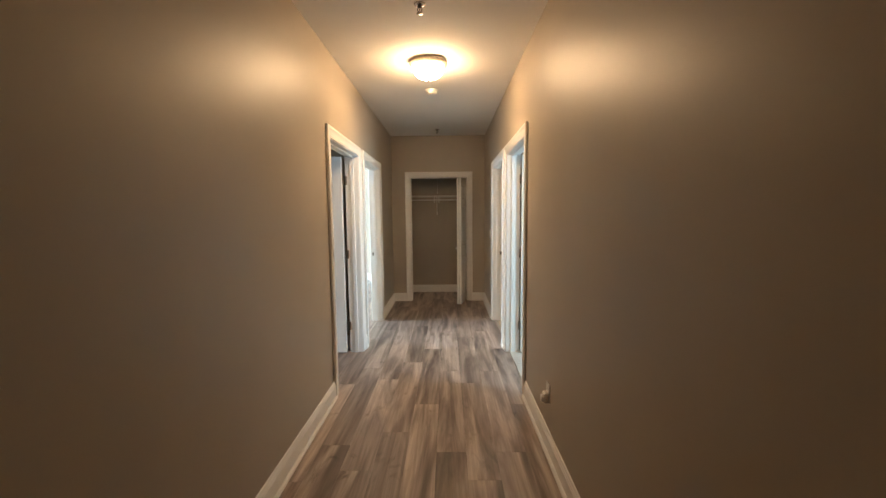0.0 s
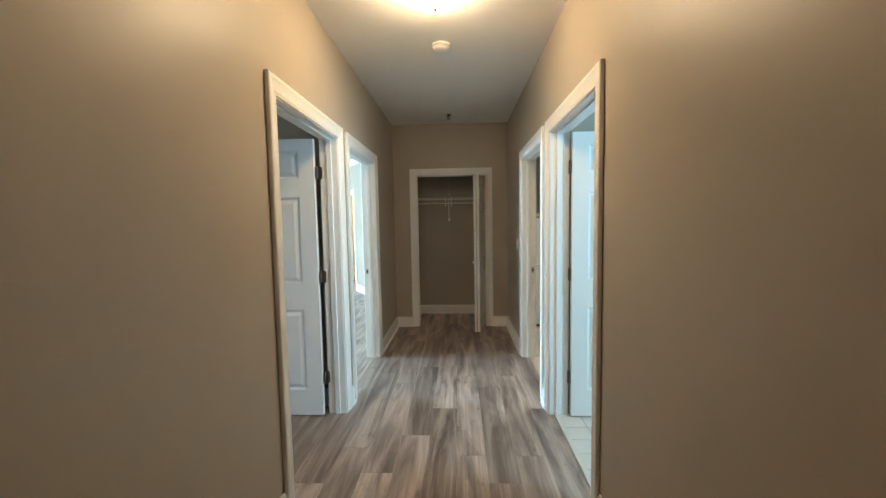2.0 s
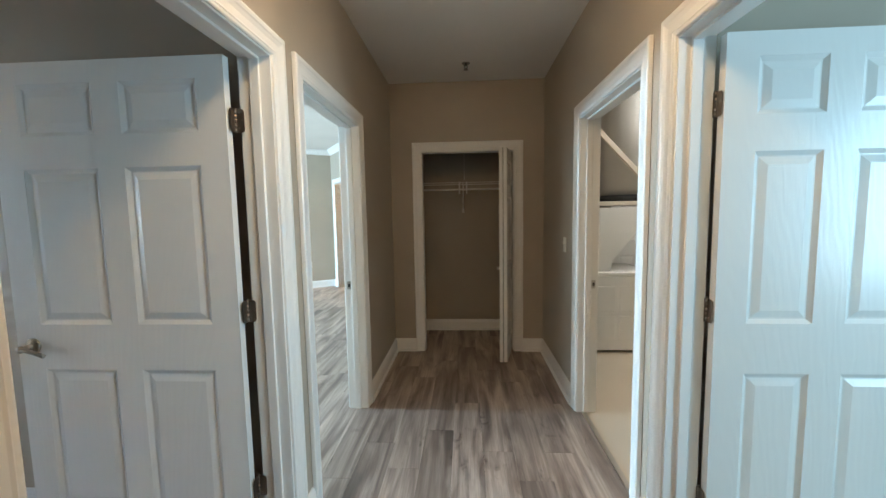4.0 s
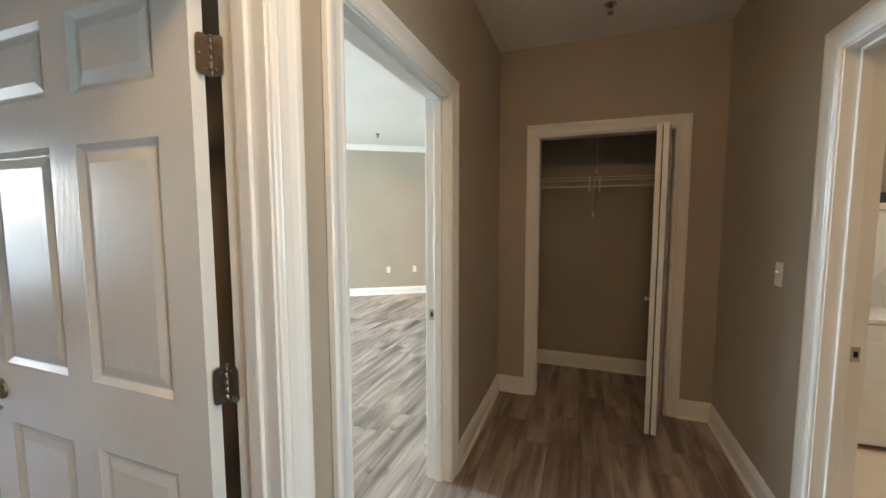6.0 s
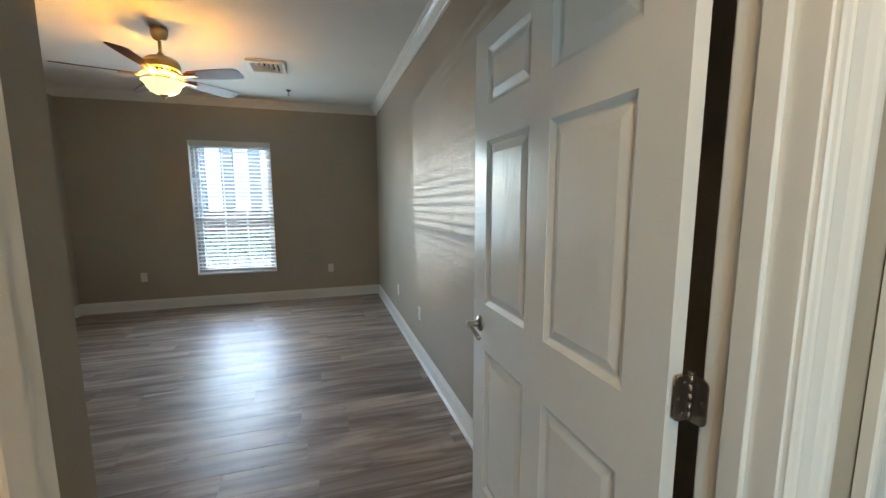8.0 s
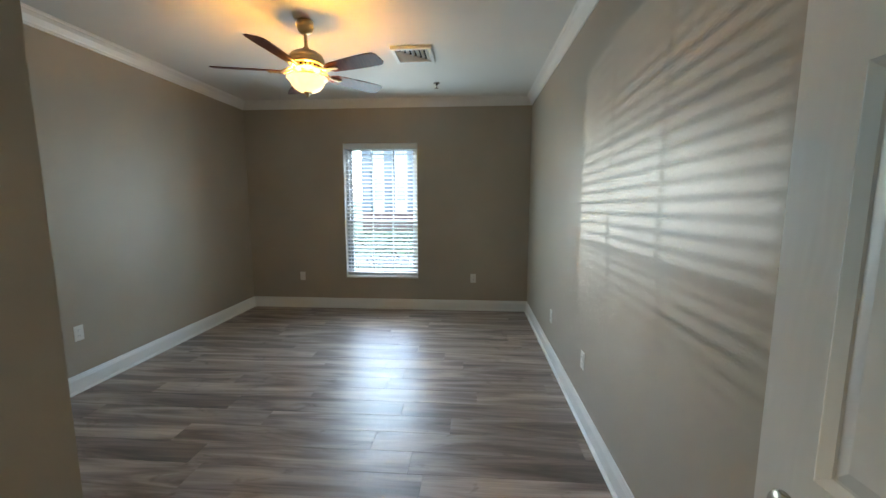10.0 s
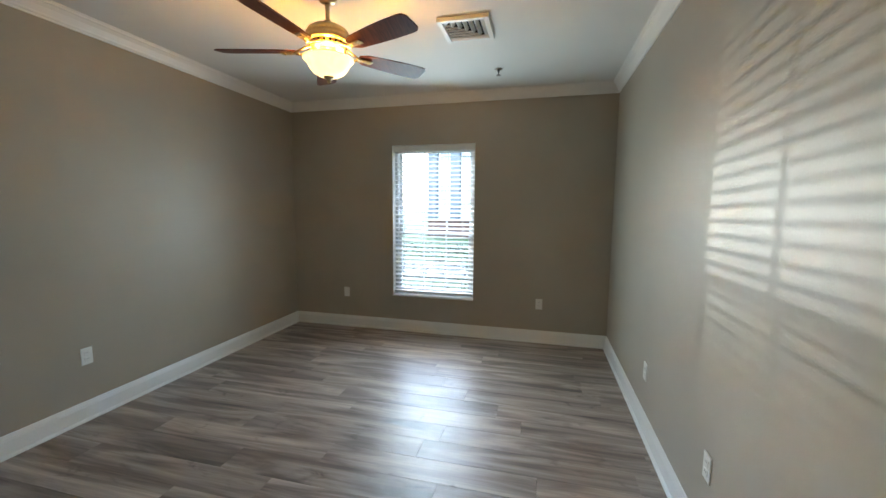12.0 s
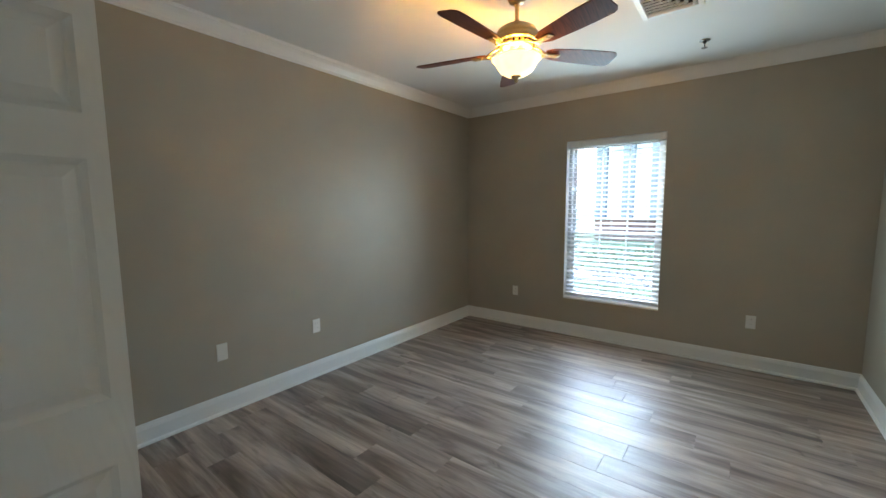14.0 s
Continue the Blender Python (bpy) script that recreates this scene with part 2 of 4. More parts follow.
def tube(bm, pts, r, seg=10):
    """A round rod through points."""
    pts = [Vector(p) for p in pts]
    rings = []
    for i, p in enumerate(pts):
        d = (pts[min(i + 1, len(pts) - 1)] - pts[max(i - 1, 0)]).normalized()
        a = d.orthogonal().normalized() if not rings else (rings[-1][1] - d * rings[-1][1].dot(d)).normalized()
        b = d.cross(a)
        rings.append(([bm.verts.new(p + r * (math.cos(2 * math.pi * k / seg) * a + math.sin(2 * math.pi * k / seg) * b)) for k in range(seg)], a))
    for (u, _), (w, _) in zip(rings, rings[1:]):
        for k in range(seg):
            f = bm.faces.new((u[k], u[(k + 1) % seg], w[(k + 1) % seg], w[k]))
            f.smooth = True
    bm.faces.new(rings[0][0][::-1])
    bm.faces.new(rings[-1][0])


def sweep(bm, prof, a, b, n, cut_a=0.0, cut_b=0.0):
    """Extrudes a profile of (out, up) from a to b; n points out of the wall. cut: +1 lengthens the outer side (outside corner), -1 shortens it (inside corner)."""
    a, b, n = Vector(a), Vector(b), Vector(n).normalized()
    d = (b - a).normalized()
    up = Vector((0, 0, 1))
    ra = [bm.verts.new(a + n * o + up * u - d * (o * cut_a)) for o, u in prof]
    rb = [bm.verts.new(b + n * o + up * u + d * (o * cut_b)) for o, u in prof]
    k = len(prof)
    for i in range(k):
        j = (i + 1) % k
        bm.faces.new((ra[i], ra[j], rb[j], rb[i]))
    bm.faces.new(ra[::-1])
    bm.faces.new(rb)
    bmesh.ops.recalc_face_normals(bm, faces=bm.faces[:])


def obj(name, bm, mat, smooth=False):
    me = bpy.data.meshes.new(name)
    bmesh.ops.recalc_face_normals(bm, faces=bm.faces[:])
    bm.to_mesh(me)
    bm.free()
    if smooth:
        for p in me.polygons:
            p.use_smooth = True
    me.materials.append(mat)
    return new(name, me)


def part(name, bm, mat, parent, label=""):
    ob = obj(name, bm, mat)
    ob.parent = parent
    return tagged(ob, label)


def thing(name, label, category, group="", kind="", at=None):
    """An Empty at the base of a thing."""
    e = new(name)
    e.empty_display_size = 0.1
    if at is not None:
        e.matrix_basis = at
    return tagged(e, label, category, group, kind)


def structure(name, bm, mat, label, category):
    return tagged(obj(name, bm, mat), label, category, "", "structure")


# ---- the plan ----
HX0, HX1 = -1.015, 0.505          # hall walls
WT = 0.12                         # partition thickness
HY0, HY1 = -1.6, 6.475            # hall ends
CEIL = 2.71
CEIL_B = 2.68                     # bedroom ceiling
BX0, BY0, BY1 = -6.38, 0.528, 4.196   # bedroom
BX1 = HX0 - WT
STUB_X, STUB_Y = -2.10, 2.660
HEAD = 2.035                      # top of door openings
L1, L2 = (3.120, 4.055), (4.345, 5.258)
R1, R2 = (3.135, 4.046), (4.335, 5.240)
CL = (-0.702, 0.207)              # hall closet opening
CLY = 7.215
WIN = (1.822, 2.781, 0.412, 2.150)


def wall_x(name, x0, x1, y0, y1, openings, label, z1=CEIL):
    """A wall between x0 and x1 that runs along y, with openings (y0, y1, z0, z1)."""
    bm = bmesh.new()
    y = y0
    for a, b, c, d in sorted(openings):
        if a > y:
            box(bm, x0, x1, y, a, 0, z1)
        if c > 0:
            box(bm, x0, x1, a, b, 0, c)
        if d < z1:
            box(bm, x0, x1, a, b, d, z1)
        y = b
    if y1 > y:
        box(bm, x0, x1, y, y1, 0, z1)
    bmesh.ops.remove_doubles(bm, verts=bm.verts[:], dist=1e-5)
    return structure(name, bm, M_WALL, label, "wall")


def wall_y(name, y0, y1, x0, x1, openings, label, z1=CEIL):
    bm = bmesh.new()
    x = x0
    for a, b, c, d in sorted(openings):
        if a > x:
            box(bm, x, a, y0, y1, 0, z1)
        if c > 0:
            box(bm, a, b, y0, y1, 0, c)
        if d < z1:
            box(bm, a, b, y0, y1, d, z1)
        x = b
    if x1 > x:
        box(bm, x, x1, y0, y1, 0, z1)
    bmesh.ops.remove_doubles(bm, verts=bm.verts[:], dist=1e-5)
    return structure(name, bm, M_WALL, label, "wall")


GREIGE = "greige eggshell painted drywall"
J = 0.019                         # jamb thickness
def rough_open(o):
    return (o[0] - J, o[1] + J, 0, HEAD + J)


wall_x("wall_hall_west", BX1, HX0, HY0, HY1 + WT, [rough_open(L1), rough_open(L2)], GREIGE + " wall along the hallway with two doorways")
wall_x("wall_hall_east", HX1, HX1 + WT, HY0, HY1 + WT, [rough_open(R1), rough_open(R2)], GREIGE + " wall along the hallway opposite the bedrooms")
wall_y("wall_hall_end", HY1, HY1 + WT, HX0, HX1, [rough_open(CL)], GREIGE + " wall round the hallway closet opening")
wall_y("wall_hall_back", HY0 - WT, HY0, BX1, HX1 + WT, [], GREIGE + " wall closing the hallway")
wall_y("wall_closet_back", CLY, CLY + WT, BX1, HX1 + WT, [], GREIGE + " back wall of the hallway closet")
wall_x("wall_closet_west", BX1, HX0, HY1 + WT, CLY, [], GREIGE + " side wall of the hallway closet")
wall_x("wall_closet_east", HX1, HX1 + WT, HY1 + WT, CLY, [], GREIGE + " side wall of the hallway closet")

wall_x("wall_bedroom_window", BX0 - 0.19, BX0, BY0 - WT, BY1 + 0.114, [WIN], GREIGE + " outer wall with the bedroom window")
wall_y("wall_bedroom_north", BY1, BY1 + 0.114, BX0, BX1, [], GREIGE + " bedroom wall with sun stripes on it")
wall_y("wall_bedroom_south", BY0 - WT, BY0, BX0, BX1, [], GREIGE + " long bedroom wall")
wall_y("wall_stub", STUB_Y - WT, STUB_Y, STUB_X + WT, BX1, [], GREIGE + " wall beside the bedroom entry")
BCL = (0.84, 2.14)                # bedroom closet opening
wall_x("wall_bedroom_closet", STUB_X, STUB_X + WT, BY0, STUB_Y, [rough_open(BCL)], GREIGE + " wall of the bedroom closet")

# bath behind the first doorway on the east side, laundry behind the second
EX = HX1 + WT
wall_y("wall_bath_north", 4.192, 4.192 + WT - 0.01, EX, 3.1, [], GREIGE + " wall between bath and laundry")
wall_y("wall_bath_south", 1.5 - WT, 1.5, EX, 3.1, [], GREIGE + " bath wall")
wall_x("wall_bath_east", 3.1, 3.1 + WT, 1.38, 4.302, [], GREIGE + " bath wall")
wall_x("wall_laundry_east", 2.80, 2.80 + WT, 4.302, 9.2, [], GREIGE + " laundry wall")
wall_y("wall_laundry_end", 9.2, 9.2 + WT, EX, 2.92, [], GREIGE + " laundry end wall")
wall_x("wall_laundry_west", HX1, EX, CLY + WT, 9.32, [], GREIGE + " laundry wall")

# living room behind the second doorway on the west side: one wall slants
def slant_wall(name, p, q, openings, label, thick=WT, z1=CEIL):
    """A wall from p to q with its room on the right-hand side of the way."""
    p, q = Vector((*p, 0)), Vector((*q, 0))
    d = (q - p)
    ang = math.atan2(d.y, d.x)
    m = Matrix.Translation(p) @ Matrix.Rotation(ang, 4, "Z")
    bm = bmesh.new()
    x = 0
    for a, b, c, e in openings:
        box(bm, x, a, 0, thick, 0, z1, m)
        box(bm, a, b, 0, thick, e, z1, m)
        x = b
    box(bm, x, d.length, 0, thick, 0, z1, m)
    return structure(name, bm, M_WALL, label, "wall"), m


PC = (-2.95, 10.25)
PA = (-8.20, 6.77)
PE = (-1.135, 7.51)
slant_wall("wall_living_slant", PA, PC, [], GREIGE + " slanted far wall of the living room")
LBD = (0.24, 1.08)
_, M_LB = slant_wall("wall_living_bath", PC, PE, [(LBD[0], LBD[1], 0, HEAD)], GREIGE + " living room wall with the powder room doorway")
wall_x("wall_living_west", -8.32, -8.20, BY1 + 0.114, 6.9, [], GREIGE + " living room wall")
wall_y("wall_living_south", BY1 + 0.004, BY1 + 0.110, -8.32, BX0 - 0.19, [], GREIGE + " living room wall")


def slab(name, polys, z0, z1, mat, label, category):
    bm = bmesh.new()
    for x0, x1, y0, y1 in polys:
        box(bm, x0, x1, y0, y1, z0, z1)
    return structure(name, bm, mat, label, category)


slab("ceiling_hall", [(BX1, EX, HY0 - WT, CLY + WT)], CEIL, CEIL + 0.1, M_CEIL, "flat white painted drywall ceiling of the hallway", "ceiling")
slab("ceiling_bedroom", [(BX0 - 0.19, BX1, BY0 - WT, BY1 + 0.05)], CEIL_B, CEIL + 0.1, M_CEIL, "flat white painted drywall ceiling of the bedroom", "ceiling")
slab("ceiling_living", [(-8.32, BX1, BY1 + 0.05, 13.0)], CEIL, CEIL + 0.1, M_CEIL, "flat white ceiling of the living room", "ceiling")
slab("ceiling_bath", [(EX, 3.22, 1.38, 4.25)], CEIL, CEIL + 0.1, M_CEIL, "flat white bath ceiling", "ceiling")
slab("ceiling_laundry", [(EX, 3.22, 4.25, 9.32)], CEIL, CEIL + 0.1, M_CEIL, "flat white laundry ceiling", "ceiling")

# ---- trim ----
BASE = [(0, 0), (0.031, 0), (0.031, 0.006), (0.029, 0.013), (0.024, 0.018), (0.0165, 0.020), (0.016, 0.098), (0.013, 0.104), (0.013, 0.110), (0.009, 0.118), (0.006, 0.130), (0, 0.133)]
CROWN = [(0, 0), (0.009, 0), (0.011, 0.010), (0.018, 0.016), (0.023, 0.027), (0.042, 0.055), (0.062, 0.073), (0.070, 0.077), (0.073, 0.086), (0.080, 0.090), (0.080, 0.094), (0, 0.094)]

CROWN_B = [(o * 0.92, u * 1.064) for o, u in CROWN]


def run(name, prof, a, b, n, z=0.0, cuts=(0, 0), label="white painted moulded baseboard along the wall", category="baseboard"):
    bm = bmesh.new()
    sweep(bm, prof, (*a, z), (*b, z), (*n, 0), *cuts)
    return structure(name, bm, M_TRIM, label, category)


CW = 0.088                        # casing width
RV = 0.007                        # reveal
def outer(o):
    return o[0] - RV - CW, o[1] + RV + CW


l1, l2, r1, r2, cl = outer(L1), outer(L2), outer(R1), outer(R2), outer(CL)
IN = (-1, -1)
for a, b, c in (((HX0, HY0), (HX0, l1[0]), (-1, 0)), ((HX0, l1[1]), (HX0, l2[0]), (0, 0)), ((HX0, l2[1]), (HX0, HY1), (0, -1))):
    run("baseboard_hall_west", BASE, a, b, (1, 0), 0, c)
for a, b, c in (((HX1, HY0), (HX1, r1[0]), (-1, 0)), ((HX1, r1[1]), (HX1, r2[0]), (0, 0)), ((HX1, r2[1]), (HX1, HY1), (0, -1))):
    run("baseboard_hall_east", BASE, a, b, (-1, 0), 0, c)
run("baseboard_hall_end", BASE, (HX0, HY1), (cl[0], HY1), (0, -1), 0, (-1, 0))
run("baseboard_hall_end", BASE, (cl[1], HY1), (HX1, HY1), (0, -1), 0, (0, -1))
run("baseboard_closet", BASE, (HX0, CLY), (HX1, CLY), (0, -1), 0, IN)
run("baseboard_closet", BASE, (HX0, HY1 + WT), (HX0, CLY), (1, 0), 0, IN)
run("baseboard_closet", BASE, (HX1, HY1 + WT), (HX1, CLY), (-1, 0), 0, IN)
for nm, prof, z, lab, cat in (("baseboard_bedroom", BASE, 0.0, "white painted moulded baseboard round the bedroom", "baseboard"), ("crown_moulding_bedroom", CROWN_B, CEIL_B - 0.100, "white painted crown moulding under the ceiling", "crown moulding")):
    run(nm, prof, (BX0, BY0), (BX0, BY1), (1, 0), z, IN, lab, cat)
    run(nm, prof, (BX0, BY1), (BX1, BY1), (0, -1), z, IN, lab, cat)
    run(nm, prof, (BX0, BY0), (STUB_X, BY0), (0, 1), z, IN, lab, cat)
    run(nm, prof, (STUB_X, STUB_Y), (BX1, STUB_Y), (0, 1), z, (1, -1), lab, cat)
    run(nm, prof, (BX1, STUB_Y), (BX1, l1[0] if z == 0 else BY1), (-1, 0), z, (-1, 0 if z == 0 else -1), lab, cat)
    if z == 0:
        run(nm, prof, (STUB_X, BY0), (STUB_X, BCL[0] - RV - CW), (-1, 0), z, (-1, 0), lab, cat)
        run(nm, prof, (STUB_X, BCL[1] + RV + CW), (STUB_X, STUB_Y), (-1, 0), z, (0, 1), lab, cat)
    else:
        run(nm, prof, (STUB_X, BY0), (STUB_X, STUB_Y), (-1, 0), z, (-1, 1), lab, cat)
dv = (Vector(PC) - Vector(PA)).normalized()
dn = (dv.y, -dv.x)
ev = (Vector(PE) - Vector(PC)).normalized()
en = (ev.y, -ev.x)
for nm, prof, z, lab, cat in (("baseboard_living", BASE, 0.0, "white painted baseboard of the living room", "baseboard"), ("crown_moulding_living", CROWN, CEIL - 0.094, "white crown moulding of the living room", "crown moulding")):
    run(nm, prof, PA, PC, dn, z, (0, -1), lab, cat)
    if z == 0:
        p1 = Vector(PC) + ev * (LBD[0] - CW)
        p2 = Vector(PC) + ev * (LBD[1] + CW)
        run(nm, prof, PC, tuple(p1), en, z, (-1, 0), lab, cat)
        run(nm, prof, tuple(p2), PE, en, z, (0, 0), lab, cat)
    else:
        run(nm, prof, PC, PE, en, z, (-1, 0), lab, cat)
run("baseboard_laundry", BASE, (2.80, 4.31), (2.80, 9.2), (-1, 0), 0, (0, -1), "white baseboard of the laundry room")

CASE = [(0, 0), (0, 0.008), (0.004, 0.011), (0.012, 0.012), (0.016, 0.0145), (0.022, 0.0125), (0.045, 0.014), (0.060, 0.018), (0.066, 0.021), (0.076, 0.022), (0.084, 0.021), (CW, 0.017), (CW, 0)]


def casing(bm, m, w, h):
    """Mitred moulding round an opening w wide and h high; m maps (along, out, up)."""
    def leg(pts_at):
        rings = []
        for s in (0, 1):
            rings.append([bm.verts.new(m @ Vector(pts_at(a, s, o))) for a, o in CASE])
        k = len(CASE)
        for i in range(k):
            j = (i + 1) % k
            bm.faces.new((rings[0][i], rings[0][j], rings[1][j], rings[1][i]))
        bm.faces.new(rings[0][::-1])
        bm.faces.new(rings[1])
    leg(lambda a, s, o: (-RV - a, o, (h + RV + a) * s))
    leg(lambda a, s, o: (w + RV + a, o, (h + RV + a) * s))
    leg(lambda a, s, o: ((-RV - a) if s == 0 else (w + RV + a), o, h + RV + a))


def lined_opening(name, m, w, h, depth, stop, label, sides=(True, True)):
    """Jambs, door stops and casings of an opening. m maps (along, out of the near face, up); the wall is depth thick behind."""
    root = thing(name, label, "door frame", kind="structure")
    bm = bmesh.new()
    g = 0.003
    box(bm, -J, 0, -depth - g, g, 0, h, m)
    part("jamb", bm, M_TRIM, root)
    bm = bmesh.new()
    box(bm, w, w + J, -depth - g, g, 0, h, m)
    part("jamb", bm, M_TRIM, root)
    bm = bmesh.new()
    box(bm, -J, w + J, -depth - g, g, h, h + J, m)
    part("head_jamb", bm, M_TRIM, root)
    if stop is not None:
        bm = bmesh.new()
        s0, s1 = stop
        soft_box(bm, 0, 0.012, -s1, -s0, 0, h - 0.012, 0.002, 1, m)
        soft_box(bm, w - 0.012, w, -s1, -s0, 0, h - 0.012, 0.002, 1, m)
        soft_box(bm, 0, w, -s1, -s0, h - 0.012, h, 0.002, 1, m)
        part("door_stop", bm, M_TRIM, root)
    if sides[0]:
        bm = bmesh.new()
        casing(bm, m @ Matrix.Translation((0, g, 0)), w, h)
        part("casing", bm, M_TRIM, root)
    if sides[1]:
        bm = bmesh.new()
        casing(bm, m @ Matrix.Translation((0, -depth - g, 0)) @ Matrix.Diagonal((1, -1, 1, 1)), w, h)
        part("casing", bm, M_TRIM, root)
    return root


def local(o, u, n):
    """Maps (along, out, up) to the world."""
    u, n = Vector(u), Vector(n)
    m = Matrix(((u.x, n.x, 0, o[0]), (u.y, n.y, 0, o[1]), (0, 0, 1, 0), (0, 0, 0, 1)))
    return m


FRAME_L = "white painted door frame with moulded casing"
lined_opening("door_frame_bedroom", local((HX0, L1[0]), (0, 1), (1, 0)), L1[1] - L1[0], HEAD, WT, (0.04, 0.078), FRAME_L + " into the bedroom")
lined_opening("door_frame_living", local((HX0, L2[0]), (0, 1), (1, 0)), L2[1] - L2[0], HEAD, WT, (0.04, 0.078), FRAME_L + " into the living room")
lined_opening("door_frame_bath", local((HX1, R1[0]), (0, 1), (-1, 0)), R1[1] - R1[0], HEAD, WT, (0.04, 0.078), FRAME_L + " into the bath")
lined_opening("door_frame_laundry", local((HX1, R2[0]), (0, 1), (-1, 0)), R2[1] - R2[0], HEAD, WT, (0.04, 0.078), FRAME_L + " into the laundry")
lined_opening("door_frame_closet", local((CL[0], HY1), (1, 0), (0, -1)), CL[1] - CL[0], HEAD, WT, None, FRAME_L + " round the hallway closet", (True, False))
lined_opening("door_frame_bedroom_closet", local((STUB_X, BCL[0]), (0, 1), (-1, 0)), BCL[1] - BCL[0], HEAD, WT, None, FRAME_L + " round the bedroom closet", (True, False))
lined_opening("door_frame_powder_room", M_LB @ Matrix.Translation((LBD[0], 0, 0)) @ Matrix.Diagonal((1, -1, 1, 1)), LBD[1] - LBD[0], HEAD - 0.001, WT, None, FRAME_L + " into the powder room", (True, False))


# ---- panel doors ----
def panel_rects(w, cols):
    """The recessed panels of a door w wide, as (x0, x1, z0, z1)."""
    rows = ((0.19, 0.795), (0.985, 1.610), (1.738, 1.935)) if cols == 2 else ((0.16, 0.740), (0.925, 1.550), (1.660, 1.890))
    st = 0.112 if cols == 2 else 0.045
    mid = 0.112
    xs = [(st, (w - mid) / 2), ((w + mid) / 2, w - st)] if cols == 2 else [(st, w - st)]
    return [(a, b, c, d) for c, d in rows for a, b in xs]


def panel_door(name, w, h, t, cols, m, label, mat=M_DOOR, group="", kind="structure"):
    """A moulded panel door: local x across from the hinge, y through its thickness, z up."""
    bm = bmesh.new()
    rects = panel_rects(w, cols)
    core = t / 2 - 0.011
    xs = sorted({r[0] for r in rects} | {r[1] for r in rects})
    zs = sorted({r[2] for r in rects} | {r[3] for r in rects})
    for x0, x1 in zip([0] + xs[1::2], xs[0::2] + [w]):
        box(bm, x0, x1, -t / 2, t / 2, 0, h)
    for x0, x1 in zip(xs[0::2], xs[1::2]):
        for z0, z1 in zip([0] + zs[1::2], zs[0::2] + [h]):
            box(bm, x0, x1, -t / 2, t / 2, z0, z1)
    bmesh.ops.remove_doubles(bm, verts=bm.verts[:], dist=1e-5)
    for x0, x1, z0, z1 in rects:
        for s in (-1, 1):
            e = 0.016
            o = [bm.verts.new(p) for p in ((x0, s * (t / 2 - 0.0015), z0), (x1, s * (t / 2 - 0.0015), z0), (x1, s * (t / 2 - 0.0015), z1), (x0, s * (t / 2 - 0.0015), z1))]
            q = [bm.verts.new(p) for p in ((x0 + e, s * core, z0 + e), (x1 - e, s * core, z0 + e), (x1 - e, s * core, z1 - e), (x0 + e, s * core, z1 - e))]
            for i in range(4):
                bm.faces.new((o[i], o[(i + 1) % 4], q[(i + 1) % 4], q[i]))
    leaf = obj(name, bm, mat)
    leaf.matrix_basis = m
    tagged(leaf, label, "door", group, kind)
    for x0, x1, z0, z1 in rects:
        b2 = bmesh.new()
        e, f = 0.015, 0.048
        loops = []
        for y, i in ((-(t / 2 - 0.003), f), (-core, e + 0.006), (core, e + 0.006), (t / 2 - 0.003, f)):
            loops.append([b2.verts.new(p) for p in ((x0 + i, y, z0 + i), (x1 - i, y, z0 + i), (x1 - i, y, z1 - i), (x0 + i, y, z1 - i))])
        b2.faces.new(loops[0])
        b2.faces.new(loops[-1][::-1])
        for a, b in zip(loops, loops[1:]):
            for k in range(4):
                b2.faces.new((a[k], a[(k + 1) % 4], b[(k + 1) % 4], b[k]))
        b3 = bmesh.new()
        box(b3, x0 + 0.001, x1 - 0.001, -core, core, z0 + 0.001, z1 - 0.001)
        join(b2, b3)
        part("panel", b2, mat, leaf)
    return leaf


def hinge_mesh(bm, ax, ay, z, d1, d2):
    """Knuckle at (ax, ay); leaves reach out along d1 and d2."""
    n = 5
    for i in range(n):
        lathe(bm, [(0, 0), (0.0062, 0), (0.0062, 0.0170), (0, 0.0170)], 14, Matrix.Translation((ax, ay, z - 0.0445 + i * 0.0178)))
    lathe(bm, [(0, 0), (0.005, 0.001), (0.0068, 0.004), (0, 0.005)], 14, Matrix.Translation((ax, ay, z + 0.0445)))
    for d in (d1, d2):
        d = Vector((*d, 0)).normalized()
        ang = math.atan2(d.y, d.x)
        mm = Matrix.Translation((ax, ay, z)) @ Matrix.Rotation(ang, 4, "Z")
        b2 = bmesh.new()
        pts = []
        r, w, hh = 0.012, 0.036, 0.0445
        pts += [(0.003, -hh), (w - r, -hh)]
        pts += [(w - r + r * math.sin(k * math.pi / 8), -hh + r - r * math.cos(k * math.pi / 8)) for k in range(1, 5)]
        pts += [(w - r + r * math.cos(k * math.pi / 8), hh - r + r * math.sin(k * math.pi / 8)) for k in range(0, 5)]
        pts += [(0.003, hh)]
        lo = [b2.verts.new((x, -0.0013, zz)) for x, zz in pts]
        hi = [b2.verts.new((x, 0.0013, zz)) for x, zz in pts]
        b2.faces.new(lo)
        b2.faces.new(hi[::-1])
        for k in range(len(pts)):
            j = (k + 1) % len(pts)
            b2.faces.new((lo[k], lo[j], hi[j], hi[k]))
        for sx, sz in ((0.014, 0.030), (0.027, 0.0), (0.014, -0.030)):
            lathe(b2, [(0, -0.0022), (0.0035, -0.0019), (0.0042, -0.0012), (0.0042, 0.0012), (0.0035, 0.0019), (0, 0.0022)], 10, Matrix.Translation((sx, 0, sz)) @ Matrix.Rotation(math.pi / 2, 4, "X"))
        join(bm, b2, mm)


